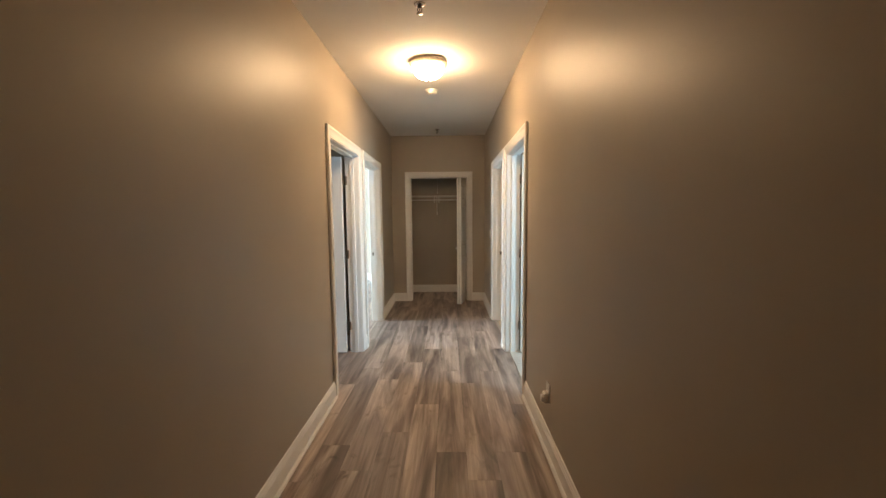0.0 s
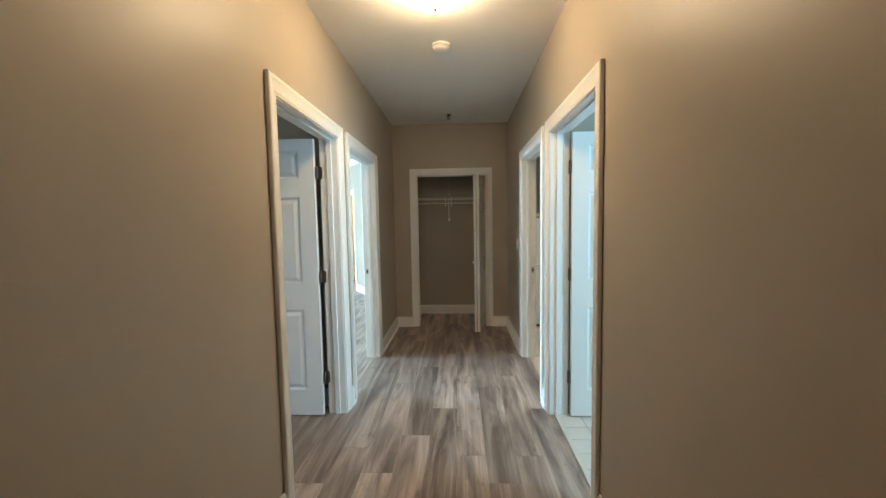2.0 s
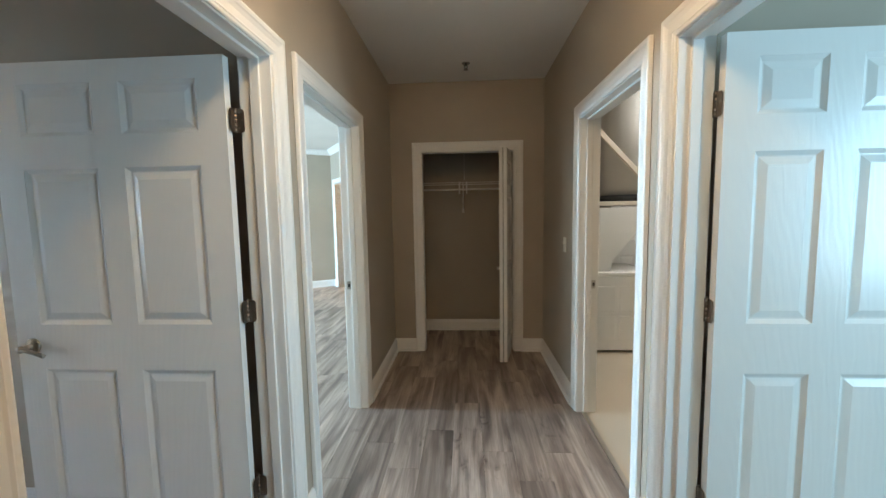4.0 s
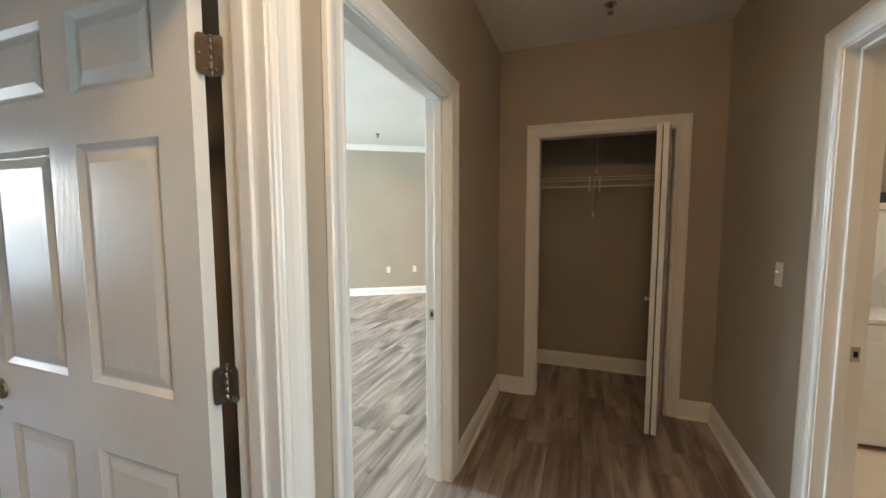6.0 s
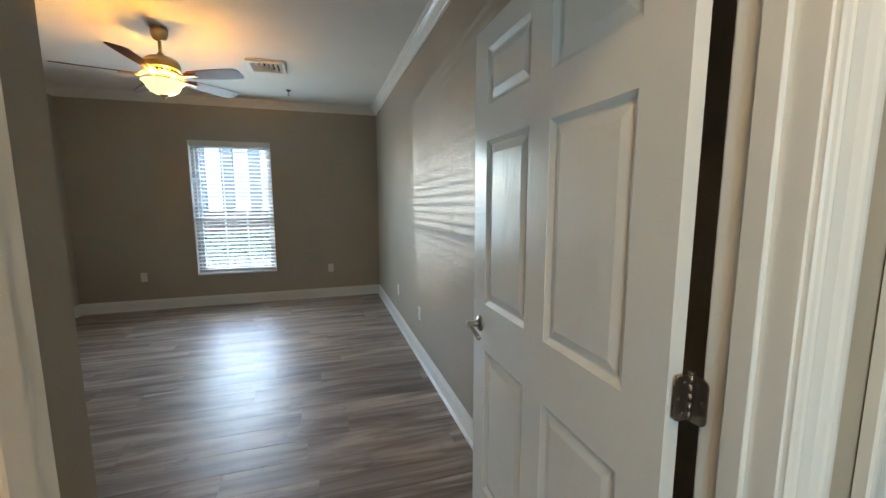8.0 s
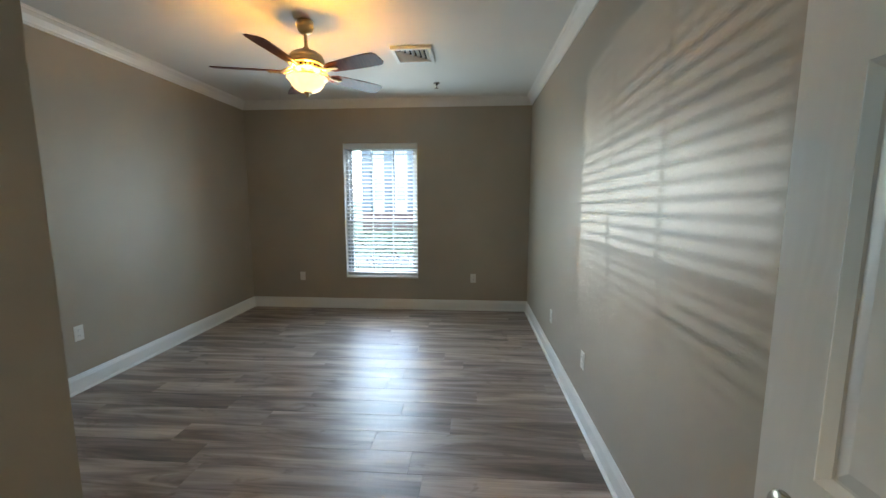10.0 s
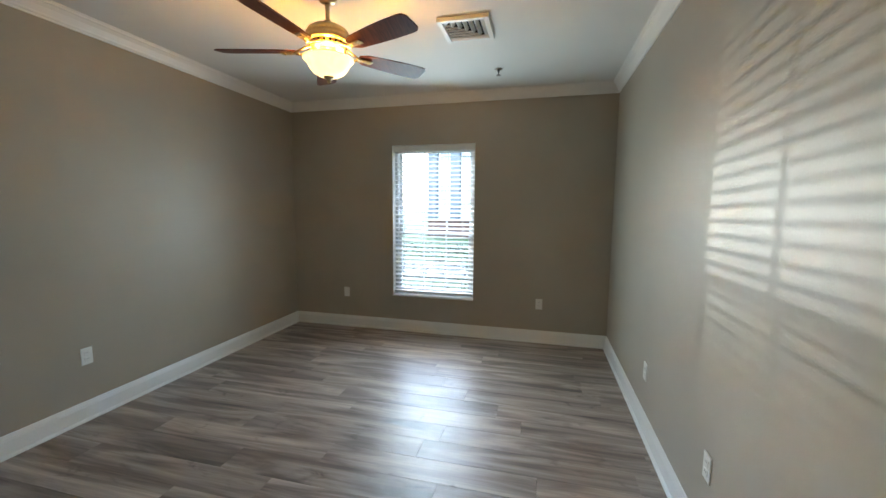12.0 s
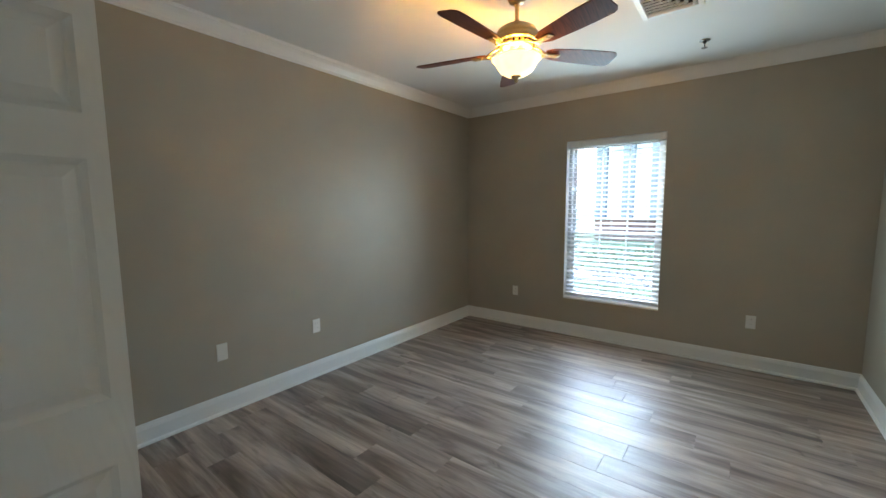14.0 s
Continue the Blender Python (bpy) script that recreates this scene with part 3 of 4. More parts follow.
def lever_handle(parent, x, z, t, reach):
    """A satin lever on a round rose, on both faces; reach is -1 or 1 along the door."""
    for s in (-1, 1):
        bm = bmesh.new()
        rot = Matrix.Translation((x, s * t / 2, z)) @ Matrix.Rotation(-s * math.pi / 2, 4, "X")
        lathe(bm, [(0.033, 0), (0.033, 0.004), (0.029, 0.010), (0.016, 0.013), (0.013, 0.016), (0.012, 0.040), (0.015, 0.046), (0.015, 0.056), (0.010, 0.060), (0, 0.060)], 28, rot)
        pts = [(x + reach * k, s * (t / 2 + 0.052 - 0.010 * (k / 0.10) ** 2), z - 0.034 * (k / 0.1) ** 1.6) for k in (0.0, 0.02, 0.04, 0.06, 0.078, 0.092)]
        tube(bm, pts, 0.0085, 12)
        part("door_handle", bm, M_LEVER, parent, "satin nickel lever handle")


DT = 0.035
def hung_door(name, w, hinge, ang, label):
    """A six-panel door on its hinge line, turned by ang degrees from +x; the knuckles stand on the side of -y in its own frame."""
    m = Matrix.Translation((*hinge, 0.012)) @ Matrix.Rotation(radians(ang), 4, "Z")
    d = panel_door(name, w, 2.018, DT, 2, m, label)
    return d


# bedroom door, open at a right angle into the bedroom
d1 = hung_door("door_1", 0.955, (-1.170, 4.022), 180.0, "white six-panel bedroom door standing wide open")
lever_handle(d1, 0.955 - 0.07, 0.895, DT, -1)
# bath door, open at a right angle
d2 = hung_door("door_2", 0.80, (0.645, 4.026), 0.0, "white six-panel bath door standing wide open")
for d, kx, sx in ((d1, -1.160, 1), (d2, 0.640, -1)):
    inv = d.matrix_basis.inverted()
    for z in (1.795, 1.040, 0.285):
        b2 = bmesh.new()
        hinge_mesh(b2, kx, 4.049, z, (0, -1), (sx, 0))
        bm = bmesh.new()
        join(bm, b2, inv)
        part("hinge", bm, M_HINGE, d, "aged nickel butt hinge with rounded leaves")


def strike(name, x, y, z, sx, parent_label):
    """A strike plate let into a jamb that faces -y."""
    root = thing(name, parent_label, "strike plate", at=Matrix.Translation((x, y, z)))
    bm = bmesh.new()
    soft_box(bm, -0.014, 0.014, -0.0025, 0.0, -0.029, 0.029, 0.001, 1)
    part("plate", bm, M_NICKEL, root)
    bm = bmesh.new()
    soft_box(bm, -0.006, 0.008, -0.0032, -0.002, -0.012, 0.012, 0.0005, 1)
    part("latch_hole", bm, M_DARK, root)


strike("strike_plate", HX0 - 0.098, L2[1], 0.92, 1, "satin nickel strike plate in the living room door jamb")
strike("strike_plate", HX1 + 0.098, R2[1], 0.92, 1, "satin nickel strike plate in the laundry door jamb")


# ---- floors ----
def floor_base(name, rects, mat, label, top=-0.006):
    bm = bmesh.new()
    for x0, x1, y0, y1 in rects:
        box(bm, x0, x1, y0, y1, -0.12, top)
    return structure(name, bm, mat, label, "floor")


FL_HALL = floor_base("floor_hall", [(BX1 + 0.06, EX - 0.06, HY0 - WT, CLY + WT)], M_SUBFLOOR, "grey-brown wood-look plank floor of the hallway")
FL_BED = floor_base("floor_bedroom", [(BX0 - 0.19, BX1 + 0.06, BY0 - WT, BY1 + 0.057)], M_SUBFLOOR, "grey-brown wood-look plank floor of the bedroom")
FL_LIV = floor_base("floor_living", [(-8.32, BX1 + 0.06, BY1 + 0.057, 13.0)], M_SUBFLOOR, "grey-brown wood-look plank floor of the living room")
FL_BATH = floor_base("floor_bath", [(EX - 0.06, 3.22, 1.38, 4.25)], M_GROUT, "pale square ceramic tile floor with grey grout")
FL_LAU = floor_base("floor_laundry", [(EX - 0.06, 3.0, 4.25, 9.32)], M_SHEET, "cream sheet vinyl floor of the laundry", 0.0)


# ---- hallway closet ----
def bifold(name, pivot, a1, a2, w, label):
    """Two hinged leaves: the first from the pivot along a1 degrees, the second folded back along a2."""
    m1 = Matrix.Translation((*pivot, 0.02)) @ Matrix.Rotation(radians(a1), 4, "Z")
    root = thing(name, label, "door", kind="structure")
    t = 0.030
    leaf = panel_door("door_leaf", w, 1.985, t, 1, m1, "")
    tip = m1 @ Vector((w + 0.004, 0, 0))
    m2 = Matrix.Translation(tip) @ Matrix.Rotation(radians(a2), 4, "Z")
    leaf2 = panel_door("door_leaf", w, 1.985, t, 1, m2, "")
    for lf in (leaf, leaf2):
        lf.parent = root
        for k in ("label", "category", "kind", "group"):
            if k in lf:
                del lf[k]
    return root, leaf, leaf2


bf, leaf_a, leaf_b = bifold("bifold_door_1", (CL[1] - 0.020, HY1 + 0.055), -103.0, 77.5, 0.432, "white panelled bifold closet door folded open")
leaf_b.matrix_basis = Matrix.Translation((-0.037, 0.004, 0)) @ leaf_b.matrix_basis
bm = bmesh.new()
lathe(bm, [(0.009, 0), (0.009, 0.010), (0.016, 0.018), (0.017, 0.026), (0.012, 0.032), (0, 0.033)], 20, Matrix.Translation((0.055, 0.015, 0.885)) @ Matrix.Rotation(-math.pi / 2, 4, "X"))
part("knob", bm, M_PLASTIC, leaf_b, "small round white knob")
bf2, leaf_c, leaf_d = bifold("bifold_door_2", (STUB_X + 0.028, 2.060), 180.5, -1.5, 0.325, "white panelled bifold closet door folded out into the bedroom")
leaf_d.matrix_basis = Matrix.Translation((0, -0.036, 0)) @ leaf_d.matrix_basis

shelf = thing("wire_shelf", "white wire closet shelf with hanging rod and brackets", "shelf")
bm = bmesh.new()
for z in (1.765, 1.742):
    tube(bm, [(HX0 + 0.004, 6.90, z), (HX1 - 0.004, 6.90, z)], 0.004, 8)
part("front_rail", bm, M_PLASTIC, shelf)
bm = bmesh.new()
tube(bm, [(HX0 + 0.004, 6.93, 1.690), (HX1 - 0.004, 6.93, 1.690)], 0.010, 12)
part("hanging_rod", bm, M_PLASTIC, shelf, "white hanging rod under the shelf")
bm = bmesh.new()
tube(bm, [(HX0 + 0.004, 7.195, 1.765), (HX1 - 0.004, 7.195, 1.765)], 0.004, 8)
for i in range(60):
    x = HX0 + 0.02 + i * 0.025
    tube(bm, [(x, 6.90, 1.769), (x, 7.20, 1.769)], 0.0016, 5)
part("wire_deck", bm, M_PLASTIC, shelf)
for x in (-0.335, -0.255):
    bm = bmesh.new()
    soft_box(bm, x - 0.008, x + 0.008, 6.892, 6.912, 1.640, 1.775, 0.002, 1)
    tube(bm, [(x, 6.90, 1.645), (x, 6.925, 1.668), (x, 6.945, 1.680)], 0.005, 8)
    part("rod_hook", bm, M_PLASTIC, shelf)
bm = bmesh.new()
tube(bm, [(-0.295, 6.90, 1.76), (-0.295, 7.205, 1.47)], 0.006, 8)
soft_box(bm, -0.307, -0.283, 7.195, CLY, 1.43, 1.48, 0.003, 1)
part("support_brace", bm, M_PLASTIC, shelf)

# pull-chain light seen only as a thin cord above the shelf
cord = thing("pull_cord", "thin white pull cord hanging from the closet ceiling", "cord", at=Matrix.Translation((-0.28, 6.93, 0)))
bm = bmesh.new()
tube(bm, [(0, 0, CEIL), (0, 0, 1.83)], 0.002, 6)
part("cord", bm, M_PLASTIC, cord)
bm = bmesh.new()
lathe(bm, [(0, 0), (0.006, 0.004), (0.007, 0.02), (0.003, 0.03), (0, 0.03)], 12, Matrix.Translation((0, 0, 1.80)))
part("pull", bm, M_PLASTIC, cord)


# ---- ceiling fittings ----
def flush_lamp(x, y):
    root = thing("ceiling_lamp", "flush ceiling lamp with glowing frosted glass bowl and nickel pan", "lamp", at=Matrix.Translation((x, y, CEIL)))
    bm = bmesh.new()
    lathe(bm, [(0, 0), (0.150, 0), (0.158, -0.006), (0.160, -0.020), (0.152, -0.030), (0.138, -0.042), (0.128, -0.046), (0.126, -0.040), (0, -0.038)], 56)
    part("pan", bm, M_PAN, root, "satin nickel ring")
    bm = bmesh.new()
    lathe(bm, [(0.127, -0.041), (0.132, -0.048), (0.128, -0.070), (0.112, -0.098), (0.084, -0.122), (0.048, -0.138), (0.0, -0.144)], 56)
    part("glass_bowl", bm, M_HALL_GLASS, root, "lit frosted glass bowl")
    bm = bmesh.new()
    lathe(bm, [(0.013, -0.142), (0.013, -0.146), (0.007, -0.150), (0.008, -0.158), (0, -0.166)], 20)
    part("finial", bm, M_HINGE, root)
    return root


flush_lamp(-0.256, 3.420)


def smoke_detector(x, y):
    root = thing("smoke_detector", "round white plastic smoke detector on the hallway ceiling", "smoke detector", at=Matrix.Translation((x, y, CEIL)))
    bm = bmesh.new()
    lathe(bm, [(0, 0), (0.066, 0), (0.068, -0.010), (0.064, -0.014), (0, -0.014)], 40)
    part("base", bm, M_PLASTIC, root)
    bm = bmesh.new()
    lathe(bm, [(0.058, -0.012), (0.058, -0.028), (0.050, -0.038), (0.028, -0.042), (0, -0.043)], 40)
    part("cover", bm, M_PLASTIC, root)


smoke_detector(-0.255, 4.17)


def sprinkler(x, y):
    root = thing("sprinkler", "bronze pendent fire sprinkler head under the ceiling", "sprinkler", "ceiling sprinklers", at=Matrix.Translation((x, y, CEIL)))
    bm = bmesh.new()
    lathe(bm, [(0, 0), (0.036, 0), (0.036, -0.004), (0.024, -0.009), (0.014, -0.010), (0, -0.010)], 28)
    part("escutcheon", bm, M_CHROME, root)
    bm = bmesh.new()
    lathe(bm, [(0.011, -0.008), (0.011, -0.020), (0.006, -0.022), (0, -0.022)], 16)
    for s in (-1, 1):
        tube(bm, [(0.010 * s, 0, -0.016), (0.014 * s, 0, -0.034), (0.004 * s, 0, -0.052)], 0.003, 8)
    tube(bm, [(0, 0, -0.022), (0, 0, -0.05)], 0.0025, 8)
    part("frame", bm, M_BLACK, root)
    bm = bmesh.new()
    lathe(bm, [(0, -0.050), (0.004, -0.050), (0.020, -0.054), (0.020, -0.0565), (0, -0.0565)], 20)
    part("deflector", bm, M_HINGE, root)
    return root


sp = sprinkler(-0.262, 2.53)
for x, y, z in ((-0.252, 6.02, CEIL), (-5.74, 3.085, CEIL_B), (-3.40, 8.76, CEIL)):
    copy_thing(sp, Matrix.Translation((x, y, z)))


def ceiling_vent(x0, x1, y0, y1):
    root = thing("ceiling_vent", "white stepped louvred air vent in the bedroom ceiling", "vent", at=Matrix.Translation(((x0 + x1) / 2, (y0 + y1) / 2, CEIL_B)))
    w, d = (x1 - x0) / 2, (y1 - y0) / 2
    bm = bmesh.new()
    # flat dark sheet in place of the duct's shaded depth
    box(bm, -w + 0.03, w - 0.03, -d + 0.03, d - 0.03, -0.004, -0.001)
    part("backing", bm, M_DARK, root, "near-black sheet standing in for the shaded duct opening")
    bm = bmesh.new()
    f = 0.032
    for a in ((-w, w, -d, -d + f), (-w, w, d - f, d), (-w, -w + f, -d + f, d - f), (w - f, w, -d + f, d - f)):
        soft_box(bm, *a, -0.026, 0, 0.004, 2)
    part("frame", bm, M_TRIM, root)
    n = 7
    for i in range(n):
        # each louvre is an L that steps towards one corner
        x = -w + f + 0.008 + (2 * w - 2 * f) * i / n
        y = d - f - 0.008 - (2 * d - 2 * f) * i / n
        bm = bmesh.new()
        for seg in (((x, -d + f), (x, y)), ((x, y), (w - f, y))):
            (ax, ay), (bx, by) = seg
            if abs(ax - bx) < 1e-6:
                v = [(ax - 0.002, -0.004), (ax + 0.014, -0.024), (ax + 0.017, -0.024), (ax + 0.001, -0.004)]
                lo = [bm.verts.new((p, ay, q)) for p, q in v]
                hi = [bm.verts.new((p, by, q)) for p, q in v]
            else:
                v = [(ay + 0.002, -0.004), (ay - 0.014, -0.024), (ay - 0.017, -0.024), (ay - 0.001, -0.004)]
                lo = [bm.verts.new((ax, p, q)) for p, q in v]
                hi = [bm.verts.new((bx, p, q)) for p, q in v]
            bm.faces.new(lo)
            bm.faces.new(hi[::-1])
            for k in range(4):
                bm.faces.new((lo[k], lo[(k + 1) % 4], hi[(k + 1) % 4], hi[k]))
        part("louvre", bm, M_TRIM, root)
    return root


ceiling_vent(-5.06, -4.72, 2.79, 3.13)


# ---- ceiling fan ----
def ceiling_fan(x, y):
    root = thing("ceiling_fan", "antique brass ceiling fan with five mahogany blades and lit glass bowl", "ceiling fan", at=Matrix.Translation((x, y, CEIL_B)) @ Matrix.Scale(0.945, 4))
    bm = bmesh.new()
    lathe(bm, [(0, 0), (0.056, 0), (0.062, -0.008), (0.062, -0.036), (0.057, -0.060), (0.045, -0.082), (0.028, -0.093), (0.016, -0.095)], 40)
    part("canopy", bm, M_BRASS, root)
    bm = bmesh.new()
    lathe(bm, [(0.0125, -0.090), (0.0125, -0.212)], 20)
    lathe(bm, [(0.0125, -0.182), (0.024, -0.190), (0.027, -0.206), (0.020, -0.214)], 24)
    part("downrod", bm, M_BRASS, root)
    bm = bmesh.new()
    lathe(bm, [(0.020, -0.204), (0.045, -0.210), (0.085, -0.223), (0.114, -0.242), (0.127, -0.264), (0.131, -0.276), (0.126, -0.282), (0.131, -0.290), (0.131, -0.308), (0.122, -0.316), (0.110, -0.318)], 56)
    part("motor_housing", bm, M_BRASS, root)
    bm = bmesh.new()
    lathe(bm, [(0.110, -0.318), (0.098, -0.340), (0.088, -0.352), (0.060, -0.356), (0.052, -0.364), (0.052, -0.374), (0.066, -0.380), (0.066, -0.388), (0.05, -0.392), (0, -0.370)], 48)
    part("switch_housing", bm, M_BRASS, root)
    for i in range(20):
        a = 2 * math.pi * i / 20
        bm = bmesh.new()
        soft_box(bm, 0.100, 0.1105, -0.006, 0.006, -0.340, -0.322, 0.002, 1, Matrix.Rotation(a, 4, "Z"))
        part("vent_slot", bm, M_DARK, root)
    bowl = bmesh.new()
    lathe(bowl, [(0.138, -0.402), (0.149, -0.406), (0.150, -0.411), (0.143, -0.417), (0.131, -0.426), (0.123, -0.440), (0.114, -0.460), (0.095, -0.484), (0.062, -0.503), (0.020, -0.512), (0, -0.512)], 56)
    part("glass_bowl", bowl, M_FAN_GLASS, root, "lit amber alabaster glass bowl")
    bm = bmesh.new()
    lathe(bm, [(0.032, -0.503), (0.030, -0.516), (0.016, -0.524), (0.009, -0.530), (0.012, -0.537), (0.008, -0.544), (0, -0.527)], 24)
    part("finial", bm, M_BRASS, root)
    for k in range(5):
        a = radians(BLADE0 + 72 * k)
        mz = Matrix.Rotation(a, 4, "Z")
        arm = bmesh.new()
        for s in (-1, 1):
            tube(arm, [mz @ Vector(p) for p in ((0.098, 0.018 * s, -0.334), (0.130, 0.030 * s, -0.350), (0.168, 0.030 * s, -0.368), (0.200, 0.012 * s, -0.372))], 0.007, 8)
        soft_box(arm, 0.176, 0.285, -0.021, 0.021, -0.375, -0.367, 0.003, 2, mz @ Matrix.Translation((0, 0, 0)))
        for px, py in ((0.225, 0.0), (0.262, 0.011), (0.262, -0.011)):
            lathe(arm, [(0, -0.380), (0.005, -0.379), (0.006, -0.375), (0.006, -0.373)], 10, mz @ Matrix.Translation((px, py, 0)))
        part("blade_arm", arm, M_BRASS, root)
        bl = bmesh.new()
        n = 30
        top, bot = [], []
        for q in range(n + 1):
            u = q / n
            r = 0.190 + 0.475 * u
            hw = 0.050 + 0.022 * math.sin(min(u, 0.8) / 0.8 * math.pi / 2)
            if u > 0.90:
                hw *= 0.62 + 0.38 * math.sqrt(max(0.0, 1 - ((u - 0.90) / 0.10) ** 2))
            if u < 0.1:
                hw *= 0.6 + 4.0 * u
            top.append((r, hw))
            bot.append((r, -hw))
        outline = top + bot[::-1]
        tilt = Matrix.Translation((0, 0, -0.362)) @ Matrix.Rotation(radians(-13), 4, "X")
        lo = [bl.verts.new(mz @ tilt @ Vector((px, py, -0.003))) for px, py in outline]
        hi = [bl.verts.new(mz @ tilt @ Vector((px, py, 0.003))) for px, py in outline]
        bl.faces.new(lo[::-1])
        bl.faces.new(hi)
        for q in range(len(outline)):
            j = (q + 1) % len(outline)
            bl.faces.new((lo[q], lo[j], hi[j], hi[q]))
        part("blade", bl, M_BLADE, root)
    return root


BLADE0 = -4.2
ceiling_fan(-4.235, 2.290)


# ---- wall plates ----
def duplex_outlet(m, label="white duplex wall outlet", group="wall outlets"):
    """Local x along the wall, y out of it."""
    root = thing("outlet", label, "outlet", group, at=m)
    bm = bmesh.new()
    soft_box(bm, -0.035, 0.035, 0, 0.006, -0.0575, 0.0575, 0.0025, 2)
    part("cover_plate", bm, M_PLASTIC, root)
    for s in (-1, 1):
        bm = bmesh.new()
        soft_box(bm, -0.017, 0.017, 0.004, 0.0085, s * 0.021 - 0.0145, s * 0.021 + 0.0145, 0.002, 2)
        rec = part("receptacle", bm, M_PLASTIC, root)
        for dx, hh in ((-0.006, 0.0045), (0.006, 0.0035)):
            bm = bmesh.new()
            box(bm, dx - 0.001, dx + 0.001, 0.008, 0.0088, s * 0.021 + 0.003 - hh, s * 0.021 + 0.003 + hh)
            part("slot", bm, M_DARK, rec)
    return root


def plate_only(m, label):
    root = thing("blank_plate", label, "wall plate", at=m)
    bm = bmesh.new()
    soft_box(bm, -0.036, 0.036, 0, 0.006, -0.060, 0.060, 0.0025, 2)
    part("cover_plate", bm, M_PLASTIC, root)
    for s in (-1, 1):
        bm = bmesh.new()
        lathe(bm, [(0, 0.0068), (0.003, 0.0066), (0.0034, 0.006), (0.0034, 0.005)], 10, Matrix.Translation((0, 0, s * 0.030)) @ Matrix.Rotation(-math.pi / 2, 4, "X"))
        part("screw", bm, M_PLASTIC, root)


o = duplex_outlet(local((BX0, 1.223), (0, -1), (1, 0)) @ Matrix.Translation((0, 0, 0.425)))
copy_thing(o, local((BX0, 3.50), (0, -1), (1, 0)) @ Matrix.Translation((0, 0, 0.425)))
copy_thing(o, local((-4.022, BY0), (1, 0), (0, 1)) @ Matrix.Translation((0, 0, 0.440)))
plate_only(local((-3.255, BY0), (1, 0), (0, 1)) @ Matrix.Translation((0, 0, 0.443)), "blank white wall plate low on the bedroom wall")
copy_thing(o, local((-3.87, BY1), (-1, 0), (0, -1)) @ Matrix.Translation((0, 0, 0.405)))
copy_thing(o, local((-4.86, BY1), (-1, 0), (0, -1)) @ Matrix.Translation((0, 0, 0.395)))
for sdist in (5.33, 5.82):
    p = Vector(PA) + dv * sdist
    copy_thing(o, local(tuple(p), tuple(-dv), dn) @ Matrix.Translation((0, 0, 0.46)))
oh = duplex_outlet(local((HX1, 2.36), (0, 1), (-1, 0)) @ Matrix.Translation((0, 0, 0.36)), "white wall outlet with a plug-in night light")

nl = thing("night_light", "white plug-in night light in the hallway outlet", "night light", at=local((HX1 - 0.0085, 2.345), (0, 1), (-1, 0)) @ Matrix.Translation((0, 0, 0.335)))
bm = bmesh.new()
soft_box(bm, -0.026, 0.026, 0, 0.030, -0.030, 0.034, 0.009, 3)
part("body", bm, M_PLASTIC, nl)
bm = bmesh.new()
soft_box(bm, -0.018, 0.018, 0.028, 0.042, -0.022, 0.014, 0.006, 3)
part("lens", bm, M_PLASTIC, nl)

sw = thing("light_switch", "white toggle light switch beside the laundry doorway", "light switch", at=local((HX1, 5.62), (0, 1), (-1, 0)) @ Matrix.Translation((0, 0, 1.165)))
bm = bmesh.new()
soft_box(bm, -0.035, 0.035, 0, 0.006, -0.0575, 0.0575, 0.0025, 2)
part("cover_plate", bm, M_PLASTIC, sw)
bm = bmesh.new()
soft_box(bm, -0.005, 0.005, 0.004, 0.022, 0.000, 0.012, 0.002, 1, Matrix.Rotation(radians(18), 4, "X"))
part("toggle", bm, M_PLASTIC, sw)


